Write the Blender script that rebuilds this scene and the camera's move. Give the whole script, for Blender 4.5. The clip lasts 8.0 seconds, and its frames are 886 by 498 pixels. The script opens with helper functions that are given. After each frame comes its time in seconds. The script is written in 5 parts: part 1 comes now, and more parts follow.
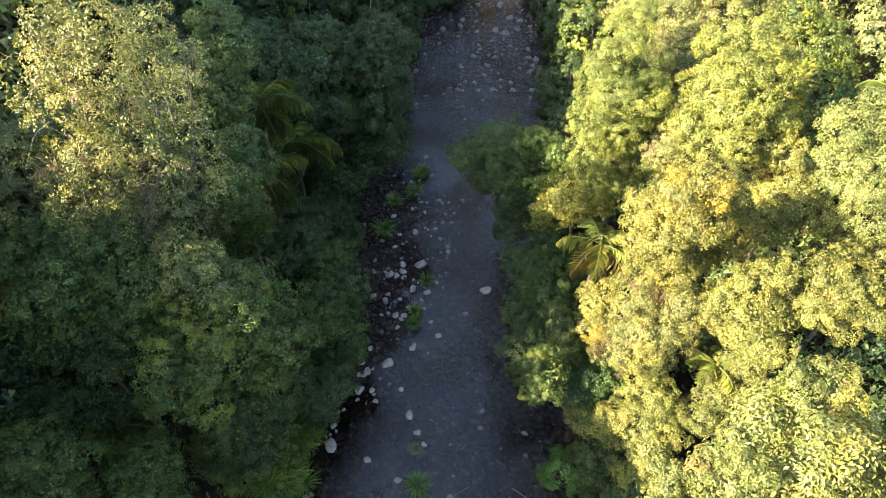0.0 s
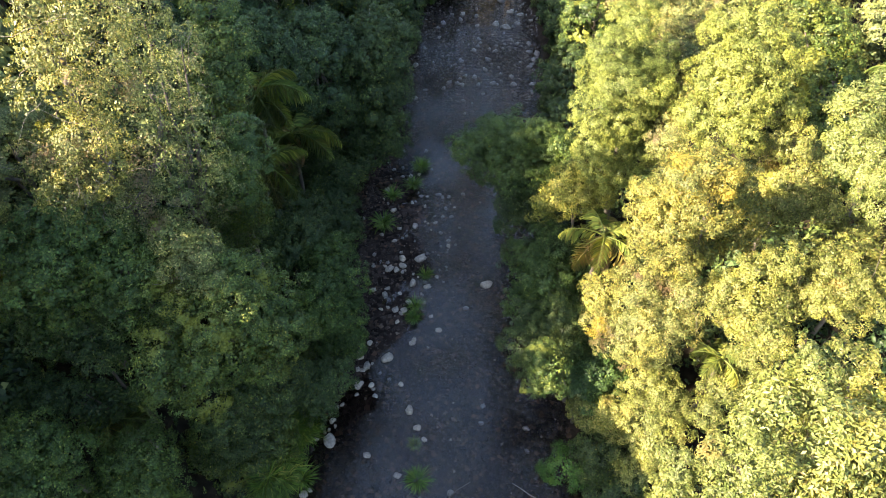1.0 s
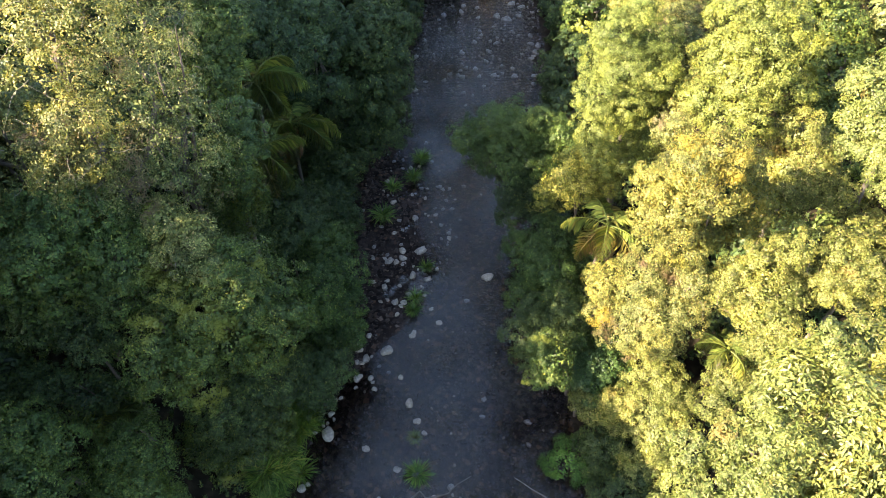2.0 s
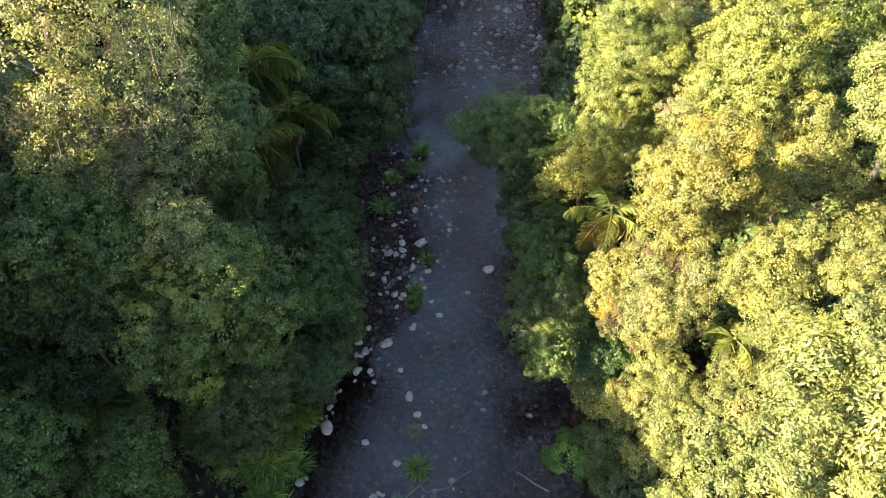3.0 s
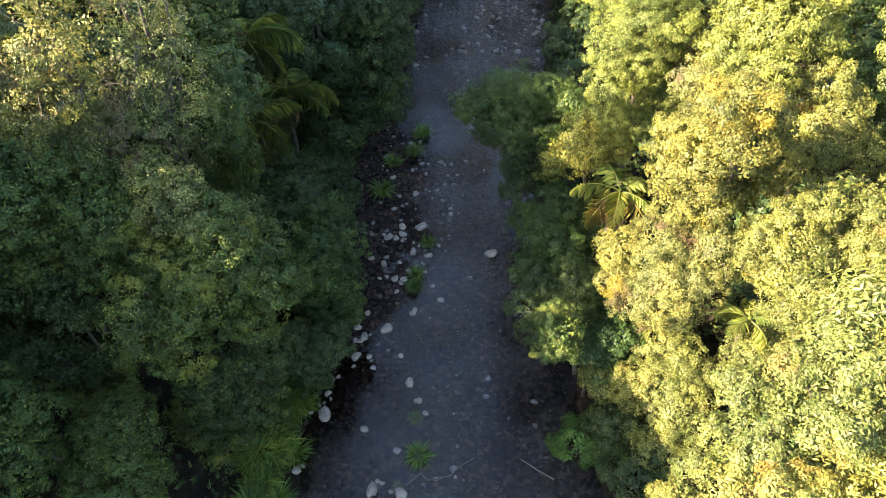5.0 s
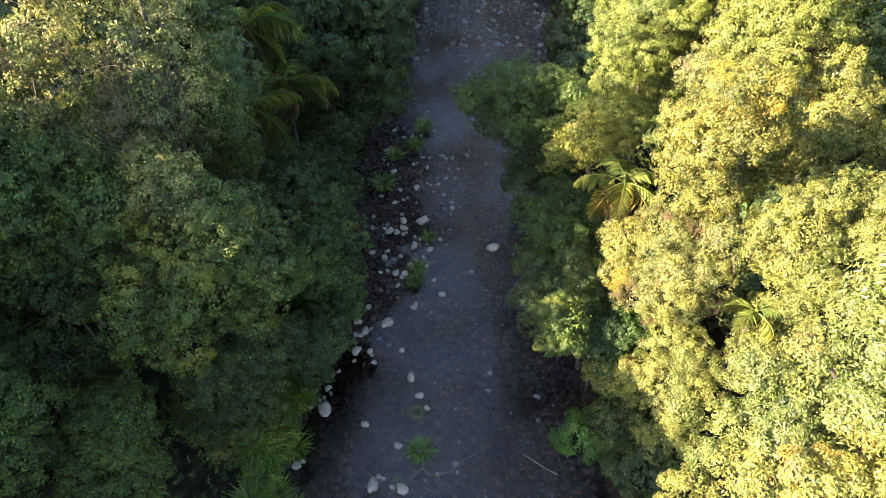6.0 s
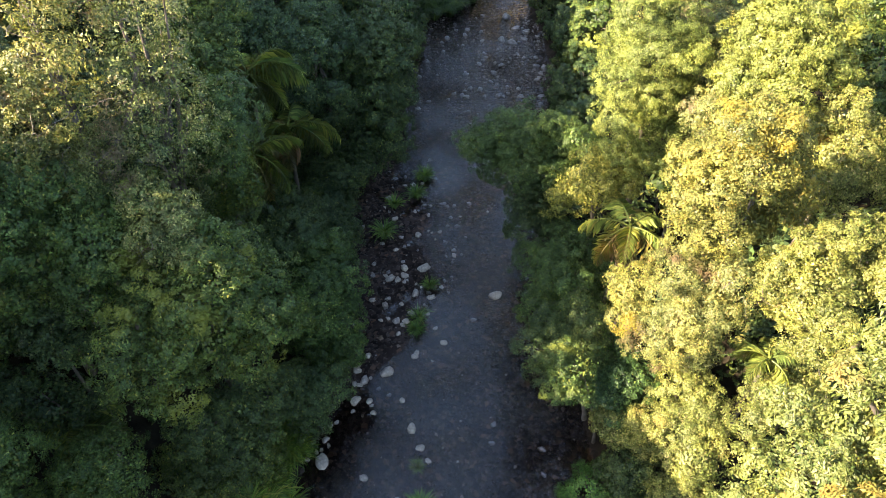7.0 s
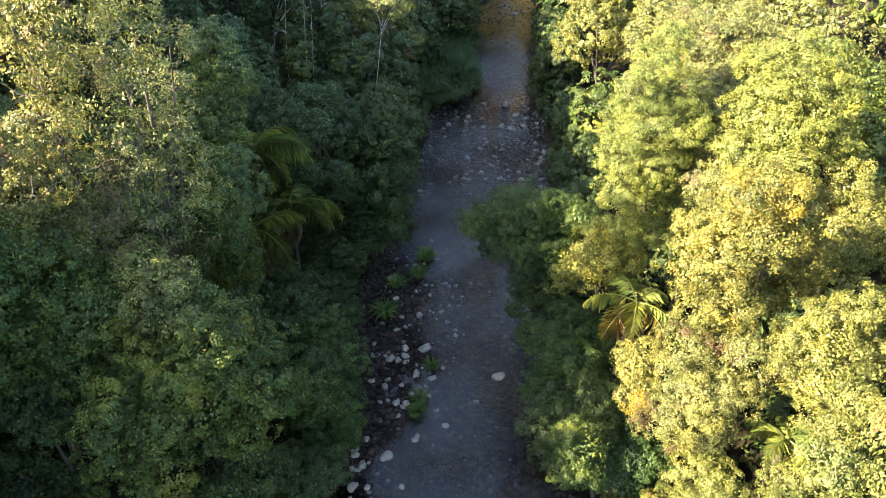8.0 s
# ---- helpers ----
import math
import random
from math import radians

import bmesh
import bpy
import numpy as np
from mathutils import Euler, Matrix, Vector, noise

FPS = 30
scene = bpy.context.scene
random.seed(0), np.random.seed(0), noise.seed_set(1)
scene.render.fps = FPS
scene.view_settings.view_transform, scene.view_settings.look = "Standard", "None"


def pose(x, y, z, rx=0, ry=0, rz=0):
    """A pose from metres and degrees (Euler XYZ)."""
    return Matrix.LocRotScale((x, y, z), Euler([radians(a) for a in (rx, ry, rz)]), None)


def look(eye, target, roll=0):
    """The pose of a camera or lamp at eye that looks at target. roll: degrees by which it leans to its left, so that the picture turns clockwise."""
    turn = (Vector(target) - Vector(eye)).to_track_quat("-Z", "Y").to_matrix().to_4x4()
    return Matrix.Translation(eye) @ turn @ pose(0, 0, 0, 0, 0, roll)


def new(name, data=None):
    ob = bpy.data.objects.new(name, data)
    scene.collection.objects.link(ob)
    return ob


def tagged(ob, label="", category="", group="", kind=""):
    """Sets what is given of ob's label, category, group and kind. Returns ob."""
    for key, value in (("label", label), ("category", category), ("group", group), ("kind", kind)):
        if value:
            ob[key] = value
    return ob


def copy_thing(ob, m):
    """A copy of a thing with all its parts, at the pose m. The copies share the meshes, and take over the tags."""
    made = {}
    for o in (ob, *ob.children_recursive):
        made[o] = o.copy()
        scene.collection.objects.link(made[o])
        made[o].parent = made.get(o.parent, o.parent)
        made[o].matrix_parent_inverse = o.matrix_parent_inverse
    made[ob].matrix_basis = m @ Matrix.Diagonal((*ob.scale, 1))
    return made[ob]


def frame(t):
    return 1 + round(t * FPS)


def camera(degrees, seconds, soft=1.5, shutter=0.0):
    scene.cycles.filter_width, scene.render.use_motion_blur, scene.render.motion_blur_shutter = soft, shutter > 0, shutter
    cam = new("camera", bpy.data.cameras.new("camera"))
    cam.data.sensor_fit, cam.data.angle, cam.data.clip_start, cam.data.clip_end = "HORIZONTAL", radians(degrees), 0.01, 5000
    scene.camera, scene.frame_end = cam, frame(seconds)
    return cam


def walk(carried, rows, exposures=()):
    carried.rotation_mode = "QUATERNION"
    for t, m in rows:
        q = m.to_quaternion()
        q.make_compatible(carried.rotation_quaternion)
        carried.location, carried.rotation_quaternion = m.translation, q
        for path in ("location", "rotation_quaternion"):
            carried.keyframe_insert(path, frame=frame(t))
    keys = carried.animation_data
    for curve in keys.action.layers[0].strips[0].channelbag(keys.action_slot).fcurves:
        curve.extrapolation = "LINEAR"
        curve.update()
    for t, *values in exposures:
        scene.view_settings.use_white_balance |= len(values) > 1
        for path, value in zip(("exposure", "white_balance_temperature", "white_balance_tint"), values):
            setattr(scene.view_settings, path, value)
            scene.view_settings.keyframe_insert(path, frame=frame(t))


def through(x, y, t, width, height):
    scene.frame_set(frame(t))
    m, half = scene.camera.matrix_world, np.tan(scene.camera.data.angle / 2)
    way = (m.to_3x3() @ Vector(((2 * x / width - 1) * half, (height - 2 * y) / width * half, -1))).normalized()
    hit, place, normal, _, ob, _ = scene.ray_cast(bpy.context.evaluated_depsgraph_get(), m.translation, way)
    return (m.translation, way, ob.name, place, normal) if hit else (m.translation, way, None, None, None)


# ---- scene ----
cam = camera(64.30, 8.0, soft=0.68)
# seconds, x, y, z, yaw, pitch, roll: the drone sinks straight down, then looks up
ROWS = [
    (0.00, 0.000, -0.000, 30.000, -0.00, -50.93, -0.19),
    (0.50, -0.024, -0.003, 29.859, -0.05, -50.91, -0.25),
    (1.00, -0.049, -0.004, 29.481, -0.09, -50.92, -0.28),
    (1.50, -0.054, -0.003, 29.154, -0.08, -50.93, -0.29),
    (3.00, -0.100, -0.019, 28.213, -0.12, -50.93, -0.36),
    (3.50, -0.109, -0.018, 27.908, -0.14, -50.95, -0.39),
    (4.00, -0.136, -0.012, 27.593, -0.18, -50.96, -0.42),
    (4.50, -0.172, -0.018, 27.301, -0.23, -50.94, -0.47),
    (5.00, -0.221, -0.016, 26.973, -0.28, -50.97, -0.55),
    (6.50, -0.372, -0.014, 26.231, -0.39, -50.98, -0.66),
    (6.70, -0.394, 0.008, 26.085, -0.38, -50.65, -0.70),
    (6.80, -0.405, 0.019, 26.013, -0.38, -49.50, -0.72),
    (6.90, -0.416, 0.030, 25.940, -0.37, -48.20, -0.74),
    (7.00, -0.427, 0.041, 25.868, -0.37, -46.49, -0.76),
    (7.10, -0.435, 0.037, 25.801, -0.35, -45.35, -0.78),
    (7.20, -0.444, 0.034, 25.734, -0.33, -43.70, -0.80),
    (7.30, -0.452, 0.030, 25.667, -0.31, -42.35, -0.81),
    (7.40, -0.460, 0.026, 25.601, -0.29, -40.95, -0.83),
    (7.50, -0.468, 0.022, 25.534, -0.27, -40.00, -0.85),
    (7.60, -0.478, 0.011, 25.460, -0.27, -39.20, -0.86),
    (8.00, -0.517, -0.034, 25.162, -0.26, -39.13, -0.87),
]
walk(cam, [(t, pose(x, y, z, 0, 0, yaw) @ pose(0, 0, 0, 90 + pitch) @ pose(0, 0, 0, 0, 0, -roll)) for t, x, y, z, yaw, pitch, roll in ROWS])

# ---- light ----
SUN_ELEV, SUN_AZ = 33.5, -109.0          # degrees above the horizon; clockwise from +y
scene.view_settings.exposure = 3.25
world = bpy.data.worlds.new("world")
scene.world = world
world.use_nodes = True
wn = world.node_tree
sky = wn.nodes.new("ShaderNodeTexSky")
sky.sky_type, sky.sun_disc = "NISHITA", False
sky.sun_elevation, sky.sun_rotation = radians(SUN_ELEV), radians(SUN_AZ % 360)
sky.dust_density, sky.ozone_density = 1.3, 0.8
wn.links.new(sky.outputs[0], wn.nodes["Background"].inputs[0])
wn.nodes["Background"].inputs[1].default_value = 0.095
sun = new("sun", bpy.data.lights.new("sun", "SUN"))
sun.data.energy, sun.data.angle, sun.data.color = 4.45, radians(0.55), (1.0, 0.815, 0.61)
TO_SUN = Vector((math.sin(radians(SUN_AZ)) * math.cos(radians(SUN_ELEV)),
                 math.cos(radians(SUN_AZ)) * math.cos(radians(SUN_ELEV)), math.sin(radians(SUN_ELEV))))
sun.matrix_world = look(TO_SUN * 200, (0, 0, 0))


# ---- materials ----
def material(name):
    m = bpy.data.materials.new(name)
    m.use_nodes = True
    m.node_tree.nodes.clear()
    nt = m.node_tree
    out = nt.nodes.new("ShaderNodeOutputMaterial")
    return m, nt, out


def ramp(nt, source, stops):
    r = nt.nodes.new("ShaderNodeValToRGB")
    els = r.color_ramp.elements
    while len(els) < len(stops):
        els.new(0.5)
    for e, (p, c) in zip(els, stops):
        e.position, e.color = p, (*c, 1)
    nt.links.new(source, r.inputs[0])
    return r.outputs[0]


def mix(nt, kind, fac, a, b):
    n = nt.nodes.new("ShaderNodeMix")
    n.data_type, n.blend_type = "RGBA", kind
    for sock, v in ((n.inputs[0], fac), (n.inputs[6], a), (n.inputs[7], b)):
        if isinstance(v, (int, float)):
            sock.default_value = v
        elif isinstance(v, tuple):
            sock.default_value = (*v, 1)
        else:
            nt.links.new(v, sock)
    return n.outputs[2]


def noise_tex(nt, scale, detail=3.0, coords="Object"):
    tc = nt.nodes.new("ShaderNodeNewGeometry" if coords == "Position" else "ShaderNodeTexCoord")
    n = nt.nodes.new("ShaderNodeTexNoise")
    n.inputs["Scale"].default_value, n.inputs["Detail"].default_value = scale, detail
    nt.links.new(tc.outputs[coords], n.inputs["Vector"])
    return n.outputs[0]


def bump(nt, height, strength, distance):
    n = nt.nodes.new("ShaderNodeBump")
    n.inputs["Strength"].default_value, n.inputs["Distance"].default_value = strength, distance
    nt.links.new(height, n.inputs["Height"])
    return n.outputs[0]


def leaf_material(name, stops, through=0.22, accent=None, share=0.1, gloss=0.45):
    """Leaves: each its own tint, clumps of lighter and darker growth, light that passes through."""
    m, nt, out = material(name)
    geo = nt.nodes.new("ShaderNodeNewGeometry")
    col = ramp(nt, geo.outputs["Random Per Island"], stops)
    wh = nt.nodes.new("ShaderNodeTexWhiteNoise")
    wh.noise_dimensions = "1D"
    nt.links.new(geo.outputs["Random Per Island"], wh.inputs["W"])
    col = mix(nt, "MULTIPLY", 1.0, col, ramp(nt, wh.outputs["Value"], [(0.0, (0.5, 0.5, 0.5)), (0.55, (0.9, 0.9, 0.9)), (0.9, (1.3, 1.3, 1.3)), (1.0, (1.7, 1.7, 1.7))]))
    clump = ramp(nt, noise_tex(nt, 0.9, 2.0, "Position"), [(0.3, (0.55, 0.62, 0.6)), (0.5, (0.9, 0.92, 0.9)), (0.72, (1.35, 1.28, 1.0))])
    col = mix(nt, "MULTIPLY", 1.0, col, clump)
    if accent:
        where = ramp(nt, noise_tex(nt, 0.55, 4.0, "Position"), [(0.62 - share, (0, 0, 0)), (0.70 - share, (1, 1, 1))])
        col = mix(nt, "MIX", where, col, accent)
    info = nt.nodes.new("ShaderNodeObjectInfo")
    tint = ramp(nt, info.outputs["Random"], [(0.0, (0.85, 0.95, 1.0)), (1.0, (1.12, 1.05, 0.9))])
    col = mix(nt, "MULTIPLY", 1.0, col, tint)
    bs = nt.nodes.new("ShaderNodeBsdfPrincipled")
    bs.inputs["Roughness"].default_value = gloss
    bs.inputs["Specular IOR Level"].default_value = 0.22
    nt.links.new(col, bs.inputs["Base Color"])
    at = nt.nodes.new("ShaderNodeAttribute")
    at.attribute_name = "outward"
    vt = nt.nodes.new("ShaderNodeVectorTransform")
    vt.vector_type, vt.convert_from, vt.convert_to = "VECTOR", "OBJECT", "WORLD"
    nt.links.new(at.outputs["Vector"], vt.inputs[0])
    add = nt.nodes.new("ShaderNodeVectorMath")
    nt.links.new(geo.outputs["Normal"], add.inputs[0])
    nt.links.new(vt.outputs[0], add.inputs[1])
    unit_normal = nt.nodes.new("ShaderNodeVectorMath")
    unit_normal.operation = "NORMALIZE"
    nt.links.new(add.outputs[0], unit_normal.inputs[0])
    nt.links.new(unit_normal.outputs[0], bs.inputs["Normal"])
    tr = nt.nodes.new("ShaderNodeBsdfTranslucent")
    nt.links.new(mix(nt, "MULTIPLY", 1.0, col, (1.3, 1.3, 0.6)), tr.inputs[0])
    mx = nt.nodes.new("ShaderNodeMixShader")
    mx.inputs[0].default_value = through
    nt.links.new(bs.outputs[0], mx.inputs[1])
    nt.links.new(tr.outputs[0], mx.inputs[2])
    nt.links.new(mx.outputs[0], out.inputs[0])
    return m


def solid_material(name, stops, scale, rough=0.8, bump_scale=0, strength=0.5, distance=0.02, spec=0.3):
    m, nt, out = material(name)
    col = ramp(nt, noise_tex(nt, scale, 6.0), stops)
    info = nt.nodes.new("ShaderNodeObjectInfo")
    tint = ramp(nt, info.outputs["Random"], [(0.0, (0.8, 0.8, 0.84)), (1.0, (1.15, 1.12, 1.05))])
    col = mix(nt, "MULTIPLY", 1.0, col, tint)
    bs = nt.nodes.new("ShaderNodeBsdfPrincipled")
    bs.inputs["Roughness"].default_value = rough
    bs.inputs["Specular IOR Level"].default_value = spec
    nt.links.new(col, bs.inputs["Base Color"])
    if bump_scale:
        nt.links.new(bump(nt, noise_tex(nt, bump_scale, 8.0), strength, distance), bs.inputs["Normal"])
    nt.links.new(bs.outputs[0], out.inputs[0])
    return m


# Leaf colours partly carry the light: darker for shaded trees, yellower for sunlit ones.
LEAF = {
    "dark": leaf_material("leaf_shade_dark_green", [(0.0, (0.028, 0.048, 0.019)), (0.5, (0.051, 0.080, 0.028)), (0.9, (0.077, 0.108, 0.032)), (1.0, (0.185, 0.188, 0.050))], through=0.16),
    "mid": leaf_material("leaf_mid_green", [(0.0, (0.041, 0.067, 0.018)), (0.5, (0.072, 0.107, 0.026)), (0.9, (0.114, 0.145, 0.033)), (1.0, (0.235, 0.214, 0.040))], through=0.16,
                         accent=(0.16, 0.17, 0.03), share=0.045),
    "olive": leaf_material("leaf_olive_green", [(0.0, (0.082, 0.100, 0.032)), (0.5, (0.154, 0.163, 0.051)), (0.9, (0.236, 0.220, 0.070)), (1.0, (0.398, 0.293, 0.125))],
                           accent=(0.12, 0.085, 0.045), share=0.03),
    "light": leaf_material("leaf_sunlit_light_green", [(0.0, (0.100, 0.122, 0.024)), (0.5, (0.166, 0.178, 0.037)), (1.0, (0.272, 0.252, 0.066))], through=0.2),
    "yellow": leaf_material("leaf_sunlit_yellow_green", [(0.0, (0.090, 0.108, 0.024)), (0.5, (0.157, 0.165, 0.042)), (0.9, (0.230, 0.216, 0.062)), (1.0, (0.338, 0.268, 0.120))], through=0.2, accent=(0.20, 0.135, 0.035), share=-0.03),
    "orange": leaf_material("leaf_sunlit_golden_green", [(0.0, (0.088, 0.101, 0.025)), (0.5, (0.159, 0.159, 0.042)), (0.9, (0.237, 0.208, 0.056)), (1.0, (0.356, 0.253, 0.083))],
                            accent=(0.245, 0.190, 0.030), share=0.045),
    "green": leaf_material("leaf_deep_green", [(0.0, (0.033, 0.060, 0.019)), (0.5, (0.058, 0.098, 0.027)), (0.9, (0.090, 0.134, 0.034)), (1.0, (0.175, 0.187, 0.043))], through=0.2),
    "fresh": leaf_material("leaf_fresh_green", [(0.0, (0.040, 0.095, 0.016)), (0.5, (0.075, 0.150, 0.026)), (1.0, (0.14, 0.21, 0.04))]),
    "palm": leaf_material("palm_leaflet_green", [(0.0, (0.085, 0.118, 0.030)), (0.6, (0.163, 0.200, 0.048)), (1.0, (0.28, 0.26, 0.07))], gloss=0.4),
    "palm_old": leaf_material("palm_leaflet_yellowing", [(0.0, (0.13, 0.13, 0.03)), (0.6, (0.20, 0.16, 0.05)), (1.0, (0.26, 0.18, 0.08))]),
    "dead": leaf_material("palm_leaflet_dead", [(0.0, (0.15, 0.085, 0.045)), (1.0, (0.28, 0.17, 0.10))], through=0.1),
    "grass": leaf_material("sedge_green", [(0.0, (0.053, 0.098, 0.018)), (0.6, (0.114, 0.175, 0.028)), (0.95, (0.227, 0.252, 0.050)), (1.0, (0.420, 0.280, 0.101))]),
}
BARK = solid_material("bark_grey_brown", [(0.3, (0.05, 0.04, 0.032)), (0.7, (0.13, 0.11, 0.09))], 3.0, 0.85, 14.0)
PALE = solid_material("bark_pale", [(0.3, (0.30, 0.28, 0.25)), (0.7, (0.52, 0.49, 0.44))], 4.0, 0.8, 18.0)
TWIG = solid_material("dry_twig", [(0.3, (0.09, 0.075, 0.06)), (0.7, (0.20, 0.17, 0.14))], 6.0, 0.85)
STONE = solid_material("creek_stone", [(0.25, (0.17, 0.145, 0.115)), (0.5, (0.29, 0.25, 0.205)), (0.75, (0.40, 0.36, 0.30))], 5.0, 0.75, 30.0, 0.4, 0.01)
WETSTONE = solid_material("wet_stone", [(0.25, (0.07, 0.065, 0.06)), (0.5, (0.15, 0.135, 0.12)), (0.75, (0.26, 0.24, 0.22))], 4.0, 0.35, 25.0, 0.4, 0.01, 0.5)


def upstream_share(nt, y0, y1):
    """0 below y0, 1 above y1 along the creek."""
    g_ = nt.nodes.new("ShaderNodeNewGeometry")
    sep = nt.nodes.new("ShaderNodeSeparateXYZ")
    nt.links.new(g_.outputs["Position"], sep.inputs[0])
    mr = nt.nodes.new("ShaderNodeMapRange")
    mr.inputs["From Min"].default_value, mr.inputs["From Max"].default_value = y0, y1
    nt.links.new(sep.outputs["Y"], mr.inputs["Value"])
    return mr.outputs[0]


def gravel_material():
    m, nt, out = material("creek_gravel")
    geo = nt.nodes.new("ShaderNodeNewGeometry")
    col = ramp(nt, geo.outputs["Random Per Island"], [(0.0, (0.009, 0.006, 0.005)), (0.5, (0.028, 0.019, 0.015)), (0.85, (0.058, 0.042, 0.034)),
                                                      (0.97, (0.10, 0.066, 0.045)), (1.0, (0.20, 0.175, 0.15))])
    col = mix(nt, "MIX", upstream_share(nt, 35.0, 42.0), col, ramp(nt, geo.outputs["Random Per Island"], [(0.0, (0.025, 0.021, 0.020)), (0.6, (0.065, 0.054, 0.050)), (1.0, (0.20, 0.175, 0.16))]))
    bs = nt.nodes.new("ShaderNodeBsdfPrincipled")
    bs.inputs["Roughness"].default_value = 0.65
    bs.inputs["Specular IOR Level"].default_value = 0.2
    nt.links.new(col, bs.inputs["Base Color"])
    nt.links.new(bump(nt, noise_tex(nt, 40.0), 0.3, 0.01), bs.inputs["Normal"])
    nt.links.new(bs.outputs[0], out.inputs[0])
    return m


GRAVEL = gravel_material()


def bed_material():
    m, nt, out = material("creek_bed_and_shade_dark_litter")
    tc = nt.nodes.new("ShaderNodeTexCoord")
    vor = nt.nodes.new("ShaderNodeTexVoronoi")
    vor.inputs["Scale"].default_value = 5.5
    nt.links.new(tc.outputs["Object"], vor.inputs["Vector"])
    cob = nt.nodes.new("ShaderNodeSeparateColor")
    nt.links.new(vor.outputs["Color"], cob.inputs[0])
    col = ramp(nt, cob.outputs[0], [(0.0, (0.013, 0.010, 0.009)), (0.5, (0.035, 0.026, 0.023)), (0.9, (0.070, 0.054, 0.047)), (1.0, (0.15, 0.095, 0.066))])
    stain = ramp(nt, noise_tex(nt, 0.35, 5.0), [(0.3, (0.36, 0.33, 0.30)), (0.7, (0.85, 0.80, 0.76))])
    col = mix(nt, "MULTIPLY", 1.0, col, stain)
    # leaf litter near black, its colour carrying the deep shade under the crowns
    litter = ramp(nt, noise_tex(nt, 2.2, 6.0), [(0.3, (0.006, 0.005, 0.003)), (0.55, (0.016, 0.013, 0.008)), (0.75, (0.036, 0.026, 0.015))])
    at = nt.nodes.new("ShaderNodeAttribute")
    at.attribute_name = "bed"
    # sandy upstream bed; its gold stands in for sunlit trees mirrored in the pool
    mirrored_gold = ramp(nt, noise_tex(nt, 1.1, 6.0), [(0.3, (0.26, 0.185, 0.045)), (0.7, (0.42, 0.31, 0.085))])
    col = mix(nt, "MIX", upstream_share(nt, 58.0, 65.0), col, mirrored_gold)
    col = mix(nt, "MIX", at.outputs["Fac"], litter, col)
    bs = nt.nodes.new("ShaderNodeBsdfPrincipled")
    bs.inputs["Roughness"].default_value = 0.8
    bs.inputs["Specular IOR Level"].default_value = 0.06
    nt.links.new(col, bs.inputs["Base Color"])
    lumps = nt.nodes.new("ShaderNodeMath")
    lumps.operation = "MULTIPLY"
    nt.links.new(vor.outputs["Distance"], lumps.inputs[0])
    nt.links.new(at.outputs["Fac"], lumps.inputs[1])
    nt.links.new(bump(nt, lumps.outputs[0], 0.8, -0.06), bs.inputs["Normal"])
    nt.links.new(bs.outputs[0], out.inputs[0])
    return m


BED = bed_material()


def water_material():
    """Clear shallow water: the bed shows through it, the sky and the trees shine on it."""
    m, nt, out = material("creek_water")
    tc = nt.nodes.new("ShaderNodeTexCoord")
    mp = nt.nodes.new("ShaderNodeMapping")
    mp.inputs["Scale"].default_value = (0.5, 1.3, 1.0)
    nt.links.new(tc.outputs["Object"], mp.inputs[0])
    big = nt.nodes.new("ShaderNodeTexNoise")
    big.inputs["Scale"].default_value, big.inputs["Detail"].default_value = 3.2, 4.0
    nt.links.new(mp.outputs[0], big.inputs["Vector"])
    fine = nt.nodes.new("ShaderNodeTexNoise")
    fine.inputs["Scale"].default_value, fine.inputs["Detail"].default_value = 11.0, 3.0
    nt.links.new(mp.outputs[0], fine.inputs["Vector"])
    patch = ramp(nt, noise_tex(nt, 0.28, 2.0), [(0.42, (0.15, 0.15, 0.15)), (0.6, (1, 1, 1))])
    tall = nt.nodes.new("ShaderNodeMath")
    tall.operation = "MULTIPLY_ADD"
    nt.links.new(fine.outputs[0], tall.inputs[0])
    nt.links.new(patch, tall.inputs[1])
    nt.links.new(big.outputs[0], tall.inputs[2])
    at = nt.nodes.new("ShaderNodeAttribute")
    at.attribute_name = "riffle"
    wave = nt.nodes.new("ShaderNodeMath")
    wave.operation = "MULTIPLY"
    nt.links.new(tall.outputs[0], wave.inputs[0])
    nt.links.new(at.outputs["Fac"], wave.inputs[1])
    nrm = bump(nt, wave.outputs[0], 1.0, 0.2)
    tr = nt.nodes.new("ShaderNodeBsdfTransparent")
    tr.inputs[0].default_value = (0.80, 0.74, 0.68, 1)
    gl = nt.nodes.new("ShaderNodeBsdfGlossy")
    gl.inputs[0].default_value = (1.0, 0.94, 0.89, 1)
    gl.inputs["Roughness"].default_value = 0.05
    nt.links.new(nrm, gl.inputs["Normal"])
    fr = nt.nodes.new("ShaderNodeFresnel")
    fr.inputs[0].default_value = 1.50
    nt.links.new(nrm, fr.inputs["Normal"])
    mx = nt.nodes.new("ShaderNodeMixShader")
    nt.links.new(fr.outputs[0], mx.inputs[0])
    nt.links.new(tr.outputs[0], mx.inputs[1])
    nt.links.new(gl.outputs[0], mx.inputs[2])
    nt.links.new(mx.outputs[0], out.inputs[0])
    return m


WATER = water_material()


